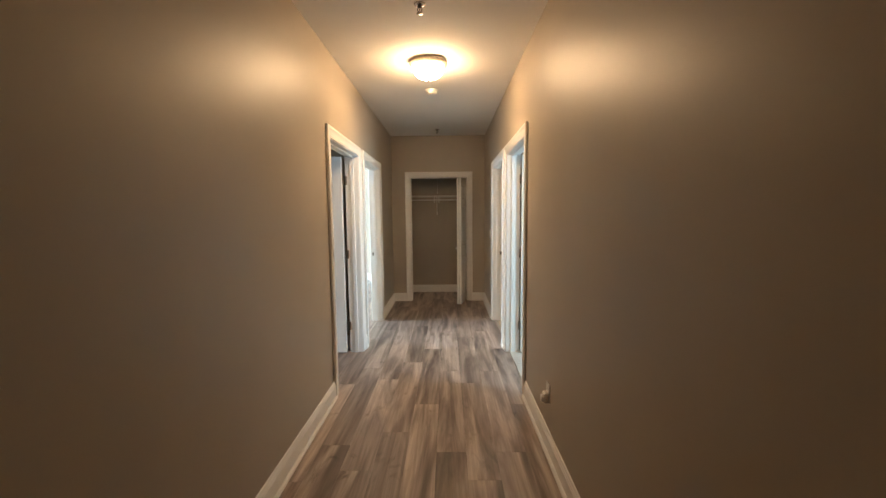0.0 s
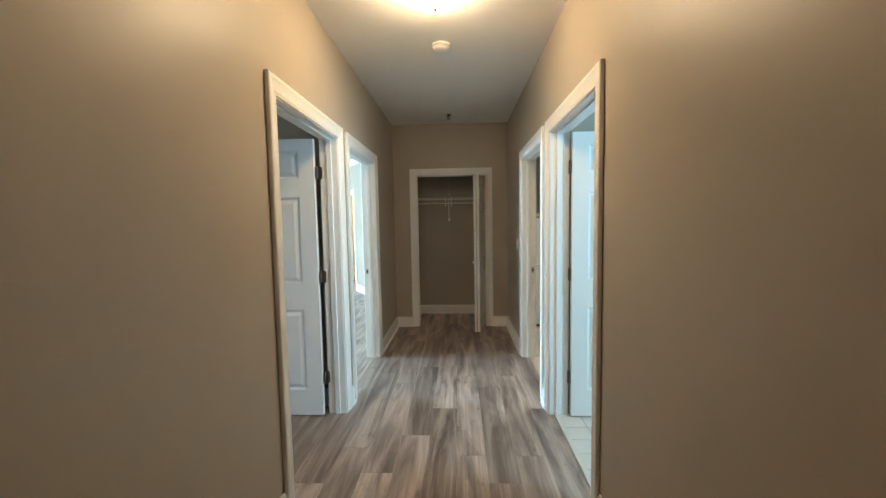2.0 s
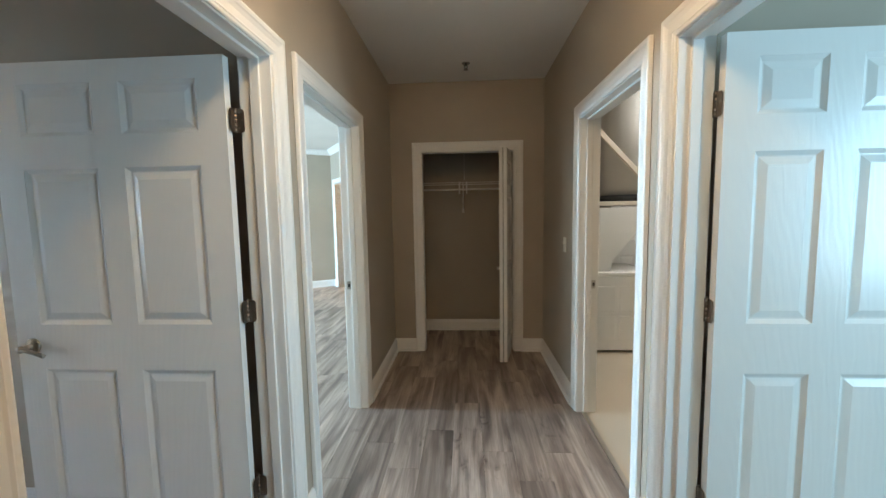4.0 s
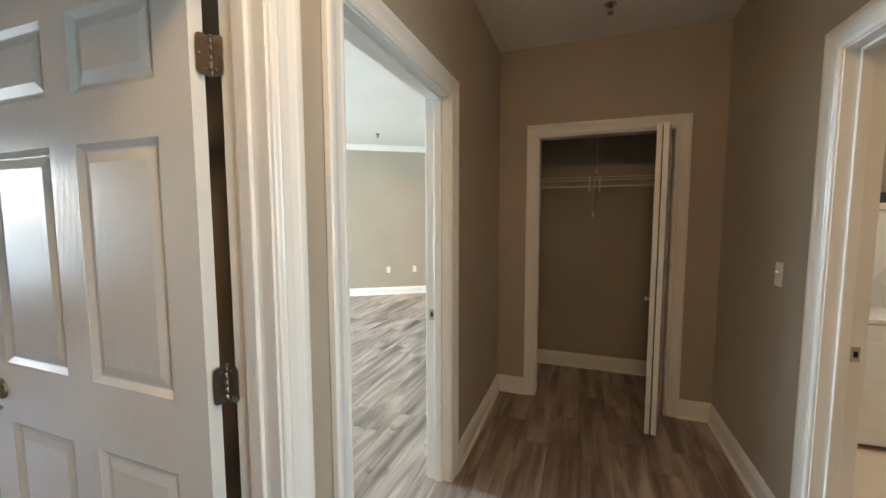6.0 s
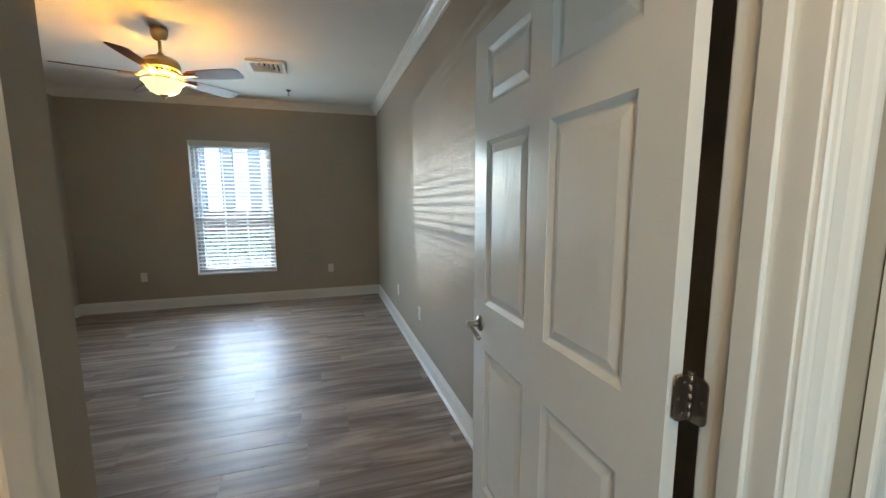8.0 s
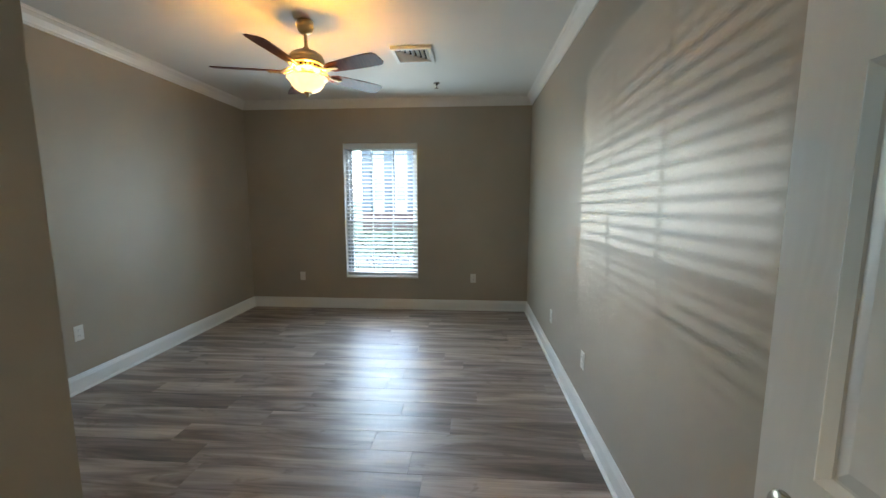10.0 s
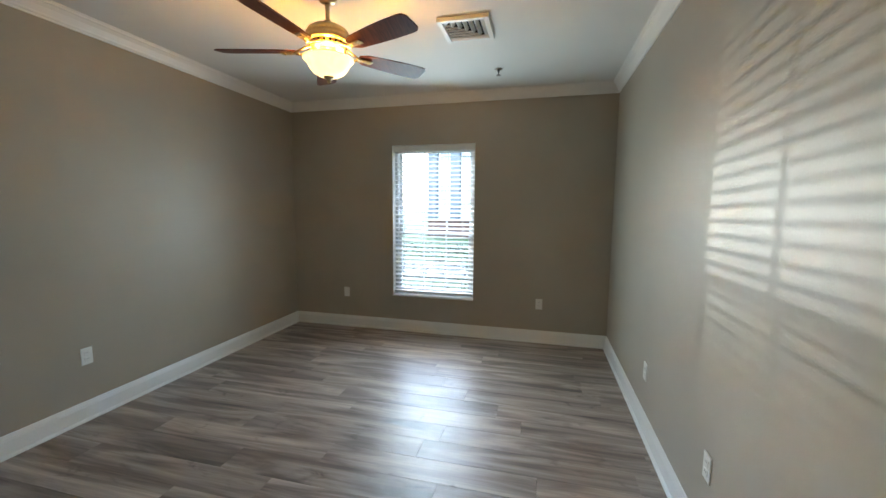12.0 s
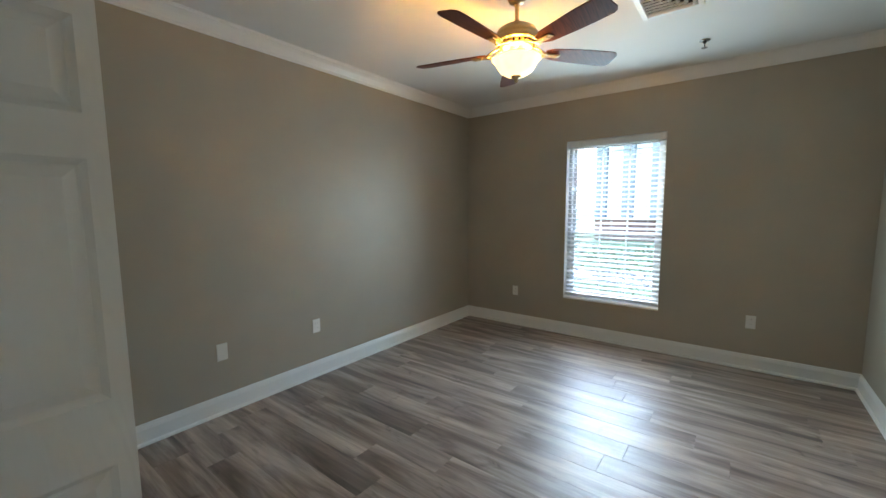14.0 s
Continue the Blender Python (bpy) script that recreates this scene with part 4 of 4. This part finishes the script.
# ---- bedroom window, blind ----
def window_unit():
    y0, y1, z0, z1 = WIN
    root = thing("window_1", "white vinyl double-hung window with grid bars", "window", kind="structure")
    xo, xi = BX0 - 0.165, BX0 - 0.085
    f = 0.042
    bm = bmesh.new()
    for a in ((y0, y0 + f, z0, z1), (y1 - f, y1, z0, z1), (y0 + f, y1 - f, z0, z0 + f), (y0 + f, y1 - f, z1 - f, z1)):
        soft_box(bm, xo, xi, a[0], a[1], a[2], a[3], 0.003, 1)
    part("window_frame", bm, M_VINYL, root)
    zm = 1.155
    for nm, xa, za, zb in (("upper_sash", xo + 0.006, zm - 0.02, z1 - f), ("lower_sash", xo + 0.040, z0 + f, zm + 0.022)):
        bm = bmesh.new()
        g = 0.036
        for a in ((y0 + f, y0 + f + g, za, zb), (y1 - f - g, y1 - f, za, zb), (y0 + f + g, y1 - f - g, za, za + g), (y0 + f + g, y1 - f - g, zb - g, zb)):
            soft_box(bm, xa, xa + 0.030, a[0], a[1], a[2], a[3], 0.002, 1)
        sash = part(nm, bm, M_VINYL, root)
        bm = bmesh.new()
        ya, yb = y0 + f + g, y1 - f - g
        for k in (1, 2):
            yy = ya + (yb - ya) * k / 3
            box(bm, xa + 0.010, xa + 0.018, yy - 0.008, yy + 0.008, za + g, zb - g)
        zz = (za + zb) / 2
        box(bm, xa + 0.0105, xa + 0.0175, ya, yb, zz - 0.008, zz + 0.008)
        part("grid_bars", bm, M_VINYL, sash)
        bm = bmesh.new()
        box(bm, xa + 0.012, xa + 0.016, ya - 0.004, yb + 0.004, za + g - 0.004, zb - g + 0.004)
        p = part("pane", bm, M_GLASS, sash)
        p.visible_shadow = False
    bm = bmesh.new()
    soft_box(bm, xi - 0.002, BX0 + 0.010, y0 + 0.002, y1 - 0.002, z0 + 0.001, z0 + 0.018, 0.004, 2)
    part("window_sill", bm, M_TRIM, root)
    bm = bmesh.new()
    box(bm, xi, BX0 - 0.001, y0 + 0.0005, y0 + 0.004, z0 + 0.018, z1 - 0.004)
    box(bm, xi, BX0 - 0.001, y1 - 0.004, y1 - 0.0005, z0 + 0.018, z1 - 0.004)
    box(bm, xi, BX0 - 0.001, y0 + 0.0005, y1 - 0.0005, z1 - 0.004, z1 - 0.0005)
    part("reveal_lining", bm, M_TRIM, root)


window_unit()


def venetian_blind():
    y0, y1, z0, z1 = WIN[0] + 0.008, WIN[1] - 0.008, WIN[2] + 0.018, WIN[3] - 0.006
    xc = BX0 - 0.046
    root = thing("venetian_blind", "white wide-slat venetian blind lowered with open slats", "blind")
    bm = bmesh.new()
    soft_box(bm, xc - 0.030, xc + 0.034, y0, y1, z1 - 0.062, z1, 0.004, 2)
    part("head_rail", bm, M_PLASTIC, root, "white valance and head rail")
    bm = bmesh.new()
    soft_box(bm, xc - 0.025, xc + 0.025, y0 + 0.002, y1 - 0.002, z0 + 0.030, z0 + 0.052, 0.004, 2)
    part("bottom_rail", bm, M_PLASTIC, root)
    me = None
    z = z0 + 0.085
    while z < z1 - 0.075:
        if me is None:
            bm = bmesh.new()
            n = 6
            rows = []
            for k in range(n + 1):
                u = -1 + 2 * k / n
                rows.append((0.025 * u, 0.0030 * (1 - u * u)))
            lo, hi = [], []
            for yy in (y0 + 0.004, y1 - 0.004):
                lo.append([bm.verts.new((px, yy, pz - 0.0013)) for px, pz in rows])
                hi.append([bm.verts.new((px, yy, pz + 0.0013)) for px, pz in rows])
            for k in range(n):
                bm.faces.new((lo[0][k], lo[1][k], lo[1][k + 1], lo[0][k + 1]))
                bm.faces.new((hi[0][k], hi[0][k + 1], hi[1][k + 1], hi[1][k]))
            for e in (0, 1):
                for k in range(n):
                    bm.faces.new((lo[e][k], lo[e][k + 1], hi[e][k + 1], hi[e][k]))
            for k in (0, n):
                bm.faces.new((lo[0][k], hi[0][k], hi[1][k], lo[1][k]))
            ob = obj("slat", bm, M_BLIND)
            me = ob.data
        else:
            ob = new("slat", me)
        ob.parent = root
        ob.matrix_basis = Matrix.Translation((xc, 0, z)) @ Matrix.Rotation(radians(SLAT_TILT), 4, "Y")
        z += 0.050
    for yy in (y0 + 0.13, (y0 + y1) / 2, y1 - 0.13):
        bm = bmesh.new()
        for dx in (-0.027, 0.027):
            tube(bm, [(xc + dx, yy, z0 + 0.05), (xc + dx, yy, z1 - 0.06)], 0.0011, 5)
        part("ladder_cord", bm, M_PLASTIC, root)
    bm = bmesh.new()
    tube(bm, [(xc + 0.038, y0 + 0.05, z1 - 0.05), (xc + 0.040, y0 + 0.05, z1 - 0.75)], 0.004, 8)
    part("tilt_wand", bm, M_PLASTIC, root)


SLAT_TILT = 17.0
M_BLIND = painted("blind_vinyl", (0.83, 0.83, 0.81), 0.4, 20, 0.02, 0.0005, 0.02)
venetian_blind()


# ---- laundry ----
def tube_light():
    root = thing("laundry_ceiling_light", "white rectangular ceiling light with glowing diffuser", "lamp", at=Matrix.Translation((1.83, 6.25, CEIL)))
    bm = bmesh.new()
    soft_box(bm, -0.15, 0.15, -0.62, 0.52, -0.03, 0, 0.004, 1)
    part("frame", bm, M_PLASTIC, root)
    bm = bmesh.new()
    soft_box(bm, -0.142, 0.142, -0.61, 0.51, -0.085, -0.028, 0.02, 3)
    part("diffuser", bm, M_TUBE, root)


tube_light()


def laundry_stack():
    root = thing("stacked_washer_dryer", "white stacked washer and dryer unit", "washer dryer", at=Matrix.Translation((0.86, 6.41, 0)))
    bm = bmesh.new()
    soft_box(bm, 0, 0.70, 0, 0.68, 0.03, 0.785, 0.012, 3)
    part("washer_body", bm, M_APPL, root)
    for z0, z1 in ((0.13, 0.38), (0.43, 0.68)):
        for x0, x1 in ((0.08, 0.34), (0.38, 0.62)):
            bm = bmesh.new()
            soft_box(bm, x0, x1, -0.004, 0.004, z0, z1, 0.0035, 2)
            part("pressed_panel", bm, M_APPL, root)
    bm = bmesh.new()
    soft_box(bm, -0.004, 0.706, -0.006, 0.686, 0.785, 0.822, 0.010, 3)
    part("washer_lid", bm, M_APPL, root)
    bm = bmesh.new()
    prof = [(0.0, 0.822), (0.30, 0.822), (0.30, 0.94), (0.585, 1.26), (0.585, 1.45), (0.0, 1.45)]
    lo = [bm.verts.new((x, 0.02, z)) for x, z in prof]
    hi = [bm.verts.new((x, 0.66, z)) for x, z in prof]
    bm.faces.new(lo)
    bm.faces.new(hi[::-1])
    for k in range(len(prof)):
        j = (k + 1) % len(prof)
        bm.faces.new((lo[k], lo[j], hi[j], hi[k]))
    bmesh.ops.bevel(bm, geom=bm.edges[:], offset=0.012, segments=2, affect="EDGES")
    part("dryer_body", bm, M_APPL, root)
    for x in (0.04, 0.66):
        for y in (0.04, 0.64):
            bm = bmesh.new()
            lathe(bm, [(0, 0), (0.02, 0), (0.02, 0.02), (0.008, 0.03), (0.008, 0.04)], 12, Matrix.Translation((x, y, 0)))
            part("levelling_foot", bm, M_BLACK, root)


laundry_stack()

plat = thing("heater_platform", "painted wooden wall platform with diagonal brace", "shelf", at=Matrix.Translation((0, 0, 0)))
bm = bmesh.new()
soft_box(bm, EX, 1.80, 6.46, 7.20, 1.475, 1.515, 0.003, 1)
part("deck", bm, M_LUMBER, plat)
bm = bmesh.new()
br = Vector((1.66, 6.45, 1.515))
tp = Vector((EX + 0.01, 6.45, 2.62))
d = (tp - br)
soft_box(bm, 0, d.length, -0.02, 0.02, -0.022, 0.022, 0.002, 1, Matrix.Translation(br + Vector((0, 0.022, 0))) @ Matrix.Rotation(math.atan2(d.x, d.z) - math.pi / 2, 4, "Y"))
part("brace", bm, M_LUMBER, plat)

wh = thing("water_heater", "tall pale grey water heater in a black drain pan", "water heater", at=Matrix.Translation((1.50, 6.92, 1.515)))
bm = bmesh.new()
lathe(bm, [(0, 0.02), (0.285, 0.02), (0.285, 1.08), (0.275, 1.12), (0.20, 1.145), (0, 1.15)], 48)
part("tank", bm, M_HEATER, wh)
bm = bmesh.new()
lathe(bm, [(0, 0), (0.30, 0), (0.315, 0.07), (0.308, 0.07), (0.294, 0.008), (0, 0.008)], 48)
part("drain_pan", bm, M_BLACK, wh)

d3 = panel_door("door_3", 0.76, 2.018, DT, 2, Matrix.Translation((2.50, 7.98, 0.012)) @ Matrix.Rotation(radians(172), 4, "Z"), "white panel door standing open in the laundry")
bm = bmesh.new()
for s in (-1, 1):
    lathe(bm, [(0.03, 0), (0.03, 0.006), (0.012, 0.010), (0.011, 0.03), (0.026, 0.042), (0.028, 0.055), (0.018, 0.066), (0, 0.068)], 20, Matrix.Translation((0.07, s * DT / 2, 0.93)) @ Matrix.Rotation(-s * math.pi / 2, 4, "X"))
part("knob", bm, M_NICKEL, d3, "satin nickel door knob")

# ---- powder room beyond the living room ----
M_POWDER = painted("powder_wall", (0.55, 0.42, 0.22), 0.5, 120, 0.1, 0.0015)
bm = bmesh.new()
box(bm, -0.4, 2.4, 1.9, 2.0, 0, CEIL, M_LB)
box(bm, -0.4, -0.3, WT, 1.9, 0, CEIL, M_LB)
box(bm, 2.3, 2.4, WT, 1.9, 0, CEIL, M_LB)
structure("wall_powder_room", bm, M_POWDER, "warm lit painted walls of the powder room", "wall")
sc = thing("wall_sconce", "glowing frosted glass wall lamp in the powder room", "lamp", at=M_LB @ Matrix.Translation((1.0, 1.90, 1.98)))
bm = bmesh.new()
soft_box(bm, -0.25, 0.25, -0.03, 0, -0.02, 0.05, 0.006, 2)
part("back_plate", bm, M_NICKEL, sc)
for k in (-0.16, 0.16):
    bm = bmesh.new()
    lathe(bm, [(0.03, 0.05), (0.04, 0.0), (0.06, -0.08), (0.065, -0.12), (0.06, -0.12)], 24, Matrix.Translation((k, -0.09, 0)))
    part("glass_shade", bm, M_SCONCE, sc)
van = thing("vanity", "pale wooden vanity with a white top in the powder room", "vanity", at=M_LB @ Matrix.Translation((1.1, 1.62, 0)))
bm = bmesh.new()
soft_box(bm, -0.5, 0.5, -0.25, 0.27, 0.0, 0.80, 0.006, 1)
part("cabinet", bm, M_LUMBER, van)
bm = bmesh.new()
soft_box(bm, -0.52, 0.52, -0.28, 0.275, 0.80, 0.84, 0.008, 2)
part("top", bm, M_APPL, van)

# ---- outside ----
bm = bmesh.new()
box(bm, -400, BX0 - 0.19, -300, 300, -0.55, -0.35)
structure("ground", bm, M_GRASS, "mown grass outside the window", "ground")
bm = bmesh.new()
box(bm, -13.5, -11.5, -60, 60, -0.35, -0.31)
structure("pavement", bm, M_PAVE, "pale concrete walk across the lawn", "pavement")


def hedge(x0, x1, y0, y1, h, count, seed):
    rng = random.Random(seed)
    verts, faces = [], []
    for _ in range(count):
        x, y = rng.uniform(x0, x1), rng.uniform(y0, y1)
        top = h * (0.86 + 0.14 * math.sin(3.1 * y + seed) * math.cos(1.7 * x)) + rng.uniform(-0.05, 0.06)
        z = -0.35 + (top + 0.35) * (1 - rng.random() ** 2)
        r = rng.uniform(0.02, 0.04)
        a, b = rng.uniform(0, 6.3), rng.uniform(-0.9, 0.9)
        m = Matrix.Translation((x, y, z)) @ Matrix.Rotation(a, 4, "Z") @ Matrix.Rotation(b, 4, "X")
        i = len(verts)
        verts += [tuple(m @ Vector(p)) for p in ((-r, 0, 0), (0, -r * 0.5, 0.004), (r, 0, 0), (0, r * 0.5, 0.004))]
        faces.append((i, i + 1, i + 2, i + 3))
    me = bpy.data.meshes.new("hedge")
    me.from_pydata(verts, [], faces)
    me.materials.append(M_LEAF)
    return tagged(new("hedge", me), "clipped green leafy hedge outside the window", "hedge", "", "stuff")


hedge(-10.2, -9.2, -7.0, 5.0, 0.78, 26000, 3)


def apartment_house(x, y0, y1):
    root = thing("apartment_building", "pale stucco and brick apartment building across the lawn", "building", at=Matrix.Translation((x, 0, -0.35)))
    bm = bmesh.new()
    box(bm, -8, 0, y0, y1, 1.1, 6.2)
    part("wall", bm, M_STUCCO, root)
    bm = bmesh.new()
    box(bm, -8, 0.03, y0 - 0.02, y1 + 0.02, 0, 1.1)
    part("brick_base", bm, M_BRICK, root, "red brick base course")
    bm = bmesh.new()
    v = [bm.verts.new(p) for p in ((0.5, y0 - 0.4, 6.2), (0.5, y1 + 0.4, 6.2), (-8.5, y1 + 0.4, 6.2), (-8.5, y0 - 0.4, 6.2), (-4, y0 + 1.5, 8.2), (-4, y1 - 1.5, 8.2))]
    for f in ((0, 1, 5, 4), (2, 3, 4, 5), (1, 2, 5), (3, 0, 4), (3, 2, 1, 0)):
        bm.faces.new([v[i] for i in f])
    part("roof", bm, M_ROOF, root)
    k = y0 + 0.72
    while k < y1 - 1.0:
        for z in (1.7, 4.3):
            bm = bmesh.new()
            for a in ((k - 0.05, k, z - 0.05, z + 1.5), (k + 0.5, k + 0.55, z - 0.05, z + 1.5), (k, k + 0.5, z - 0.05, z), (k, k + 0.5, z + 1.45, z + 1.5)):
                box(bm, 0.0, 0.06, *a)
            box(bm, 0.005, 0.05, k, k + 0.5, z + 0.70, z + 0.75)
            win = part("window", bm, M_VINYL, root)
            bm = bmesh.new()
            box(bm, 0.004, 0.02, k, k + 0.5, z, z + 1.45)
            part("pane", bm, M_PANE_FAR, win)
        bm = bmesh.new()
        soft_box(bm, 0.0, 0.45, k - 0.66, k - 0.12, 1.1, 6.2, 0.02, 1)
        part("pilaster", bm, M_PILASTER, root, "grey stone pilaster")
        k += 1.32


apartment_house(-24.0, -2.90, 15.0)


# ---- pieces: bath tiles, floor planks ----
def tile_floor(parent, x0, x1, y0, y1, size, gap):
    bm = bmesh.new()
    h = (size - gap) / 2
    soft_box(bm, -h, h, -h, h, -0.006, 0.0, 0.0015, 1)
    me = None
    y = y0
    while y < y1 - 0.02:
        x = x0
        while x < x1 - 0.02:
            if me is None:
                ob = obj("tile", bm, M_TILE)
                me = ob.data
            else:
                ob = new("tile", me)
            ob.parent = parent
            ob.location = (x + size / 2, y + size / 2, 0)
            x += size
        y += size


tile_floor(FL_BATH, EX - 0.06, 1.9, 2.2, 4.25, 0.152, 0.005)
bm = bmesh.new()
soft_box(bm, HX1 + 0.030, EX - 0.058, R1[0], R1[1], -0.006, 0.008, 0.003, 2)
structure("threshold_bath", bm, M_TILE, "white marble threshold of the bath", "threshold")
bm = bmesh.new()
soft_box(bm, HX1 + 0.030, EX - 0.058, R2[0], R2[1], -0.006, 0.006, 0.003, 2)
structure("threshold_laundry", bm, M_NICKEL, "metal threshold strip of the laundry", "threshold")

PLANK_MESH = {}


def plank_mesh(w, length):
    key = (round(w, 3), round(length, 3))
    if key not in PLANK_MESH:
        bm = bmesh.new()
        hx, hy, e, dp = w / 2 - 0.0004, length / 2 - 0.0004, 0.0009, 0.0005
        lo = [bm.verts.new((x, y, -0.006)) for x, y in ((-hx, -hy), (hx, -hy), (hx, hy), (-hx, hy))]
        md = [bm.verts.new((x, y, -dp)) for x, y in ((-hx, -hy), (hx, -hy), (hx, hy), (-hx, hy))]
        hi = [bm.verts.new((x, y, 0)) for x, y in ((-hx + e, -hy + e), (hx - e, -hy + e), (hx - e, hy - e), (-hx + e, hy - e))]
        bm.faces.new(hi)
        for a, b in ((lo, md), (md, hi)):
            for k in range(4):
                bm.faces.new((a[k], a[(k + 1) % 4], b[(k + 1) % 4], b[k]))
        me = bpy.data.meshes.new("plank")
        bm.to_mesh(me)
        bm.free()
        me.materials.append(M_PLANK)
        PLANK_MESH[key] = me
    return PLANK_MESH[key]


def planks(parent, x0, x1, y0, y1, w=0.182, length=1.22):
    """Staggered planks that run along y, clipped to the rectangle."""
    col = math.floor(x0 / w)
    while col * w < x1:
        a, b = max(x0, col * w), min(x1, (col + 1) * w)
        cr = random.Random(col * 7919)
        y = -3.0 - cr.random() * length
        while y < y1:
            c, d = max(y0, y), min(y1, y + length)
            if d - c > 0.01 and b - a > 0.008:
                ob = new("plank", plank_mesh(b - a, d - c))
                ob.parent = parent
                ob.location = ((a + b) / 2, (c + d) / 2, 0)
            y += length
        col += 1


planks(FL_HALL, BX1 + 0.06, EX - 0.09, HY0, CLY)
planks(FL_BED, BX0, BX1 + 0.06, BY0, BY1 + 0.057)
planks(FL_LIV, -5.6, BX1 + 0.06, BY1 + 0.057, 10.6)
planks(FL_LIV, -8.2, -5.6, BY1 + 0.057, 9.0)
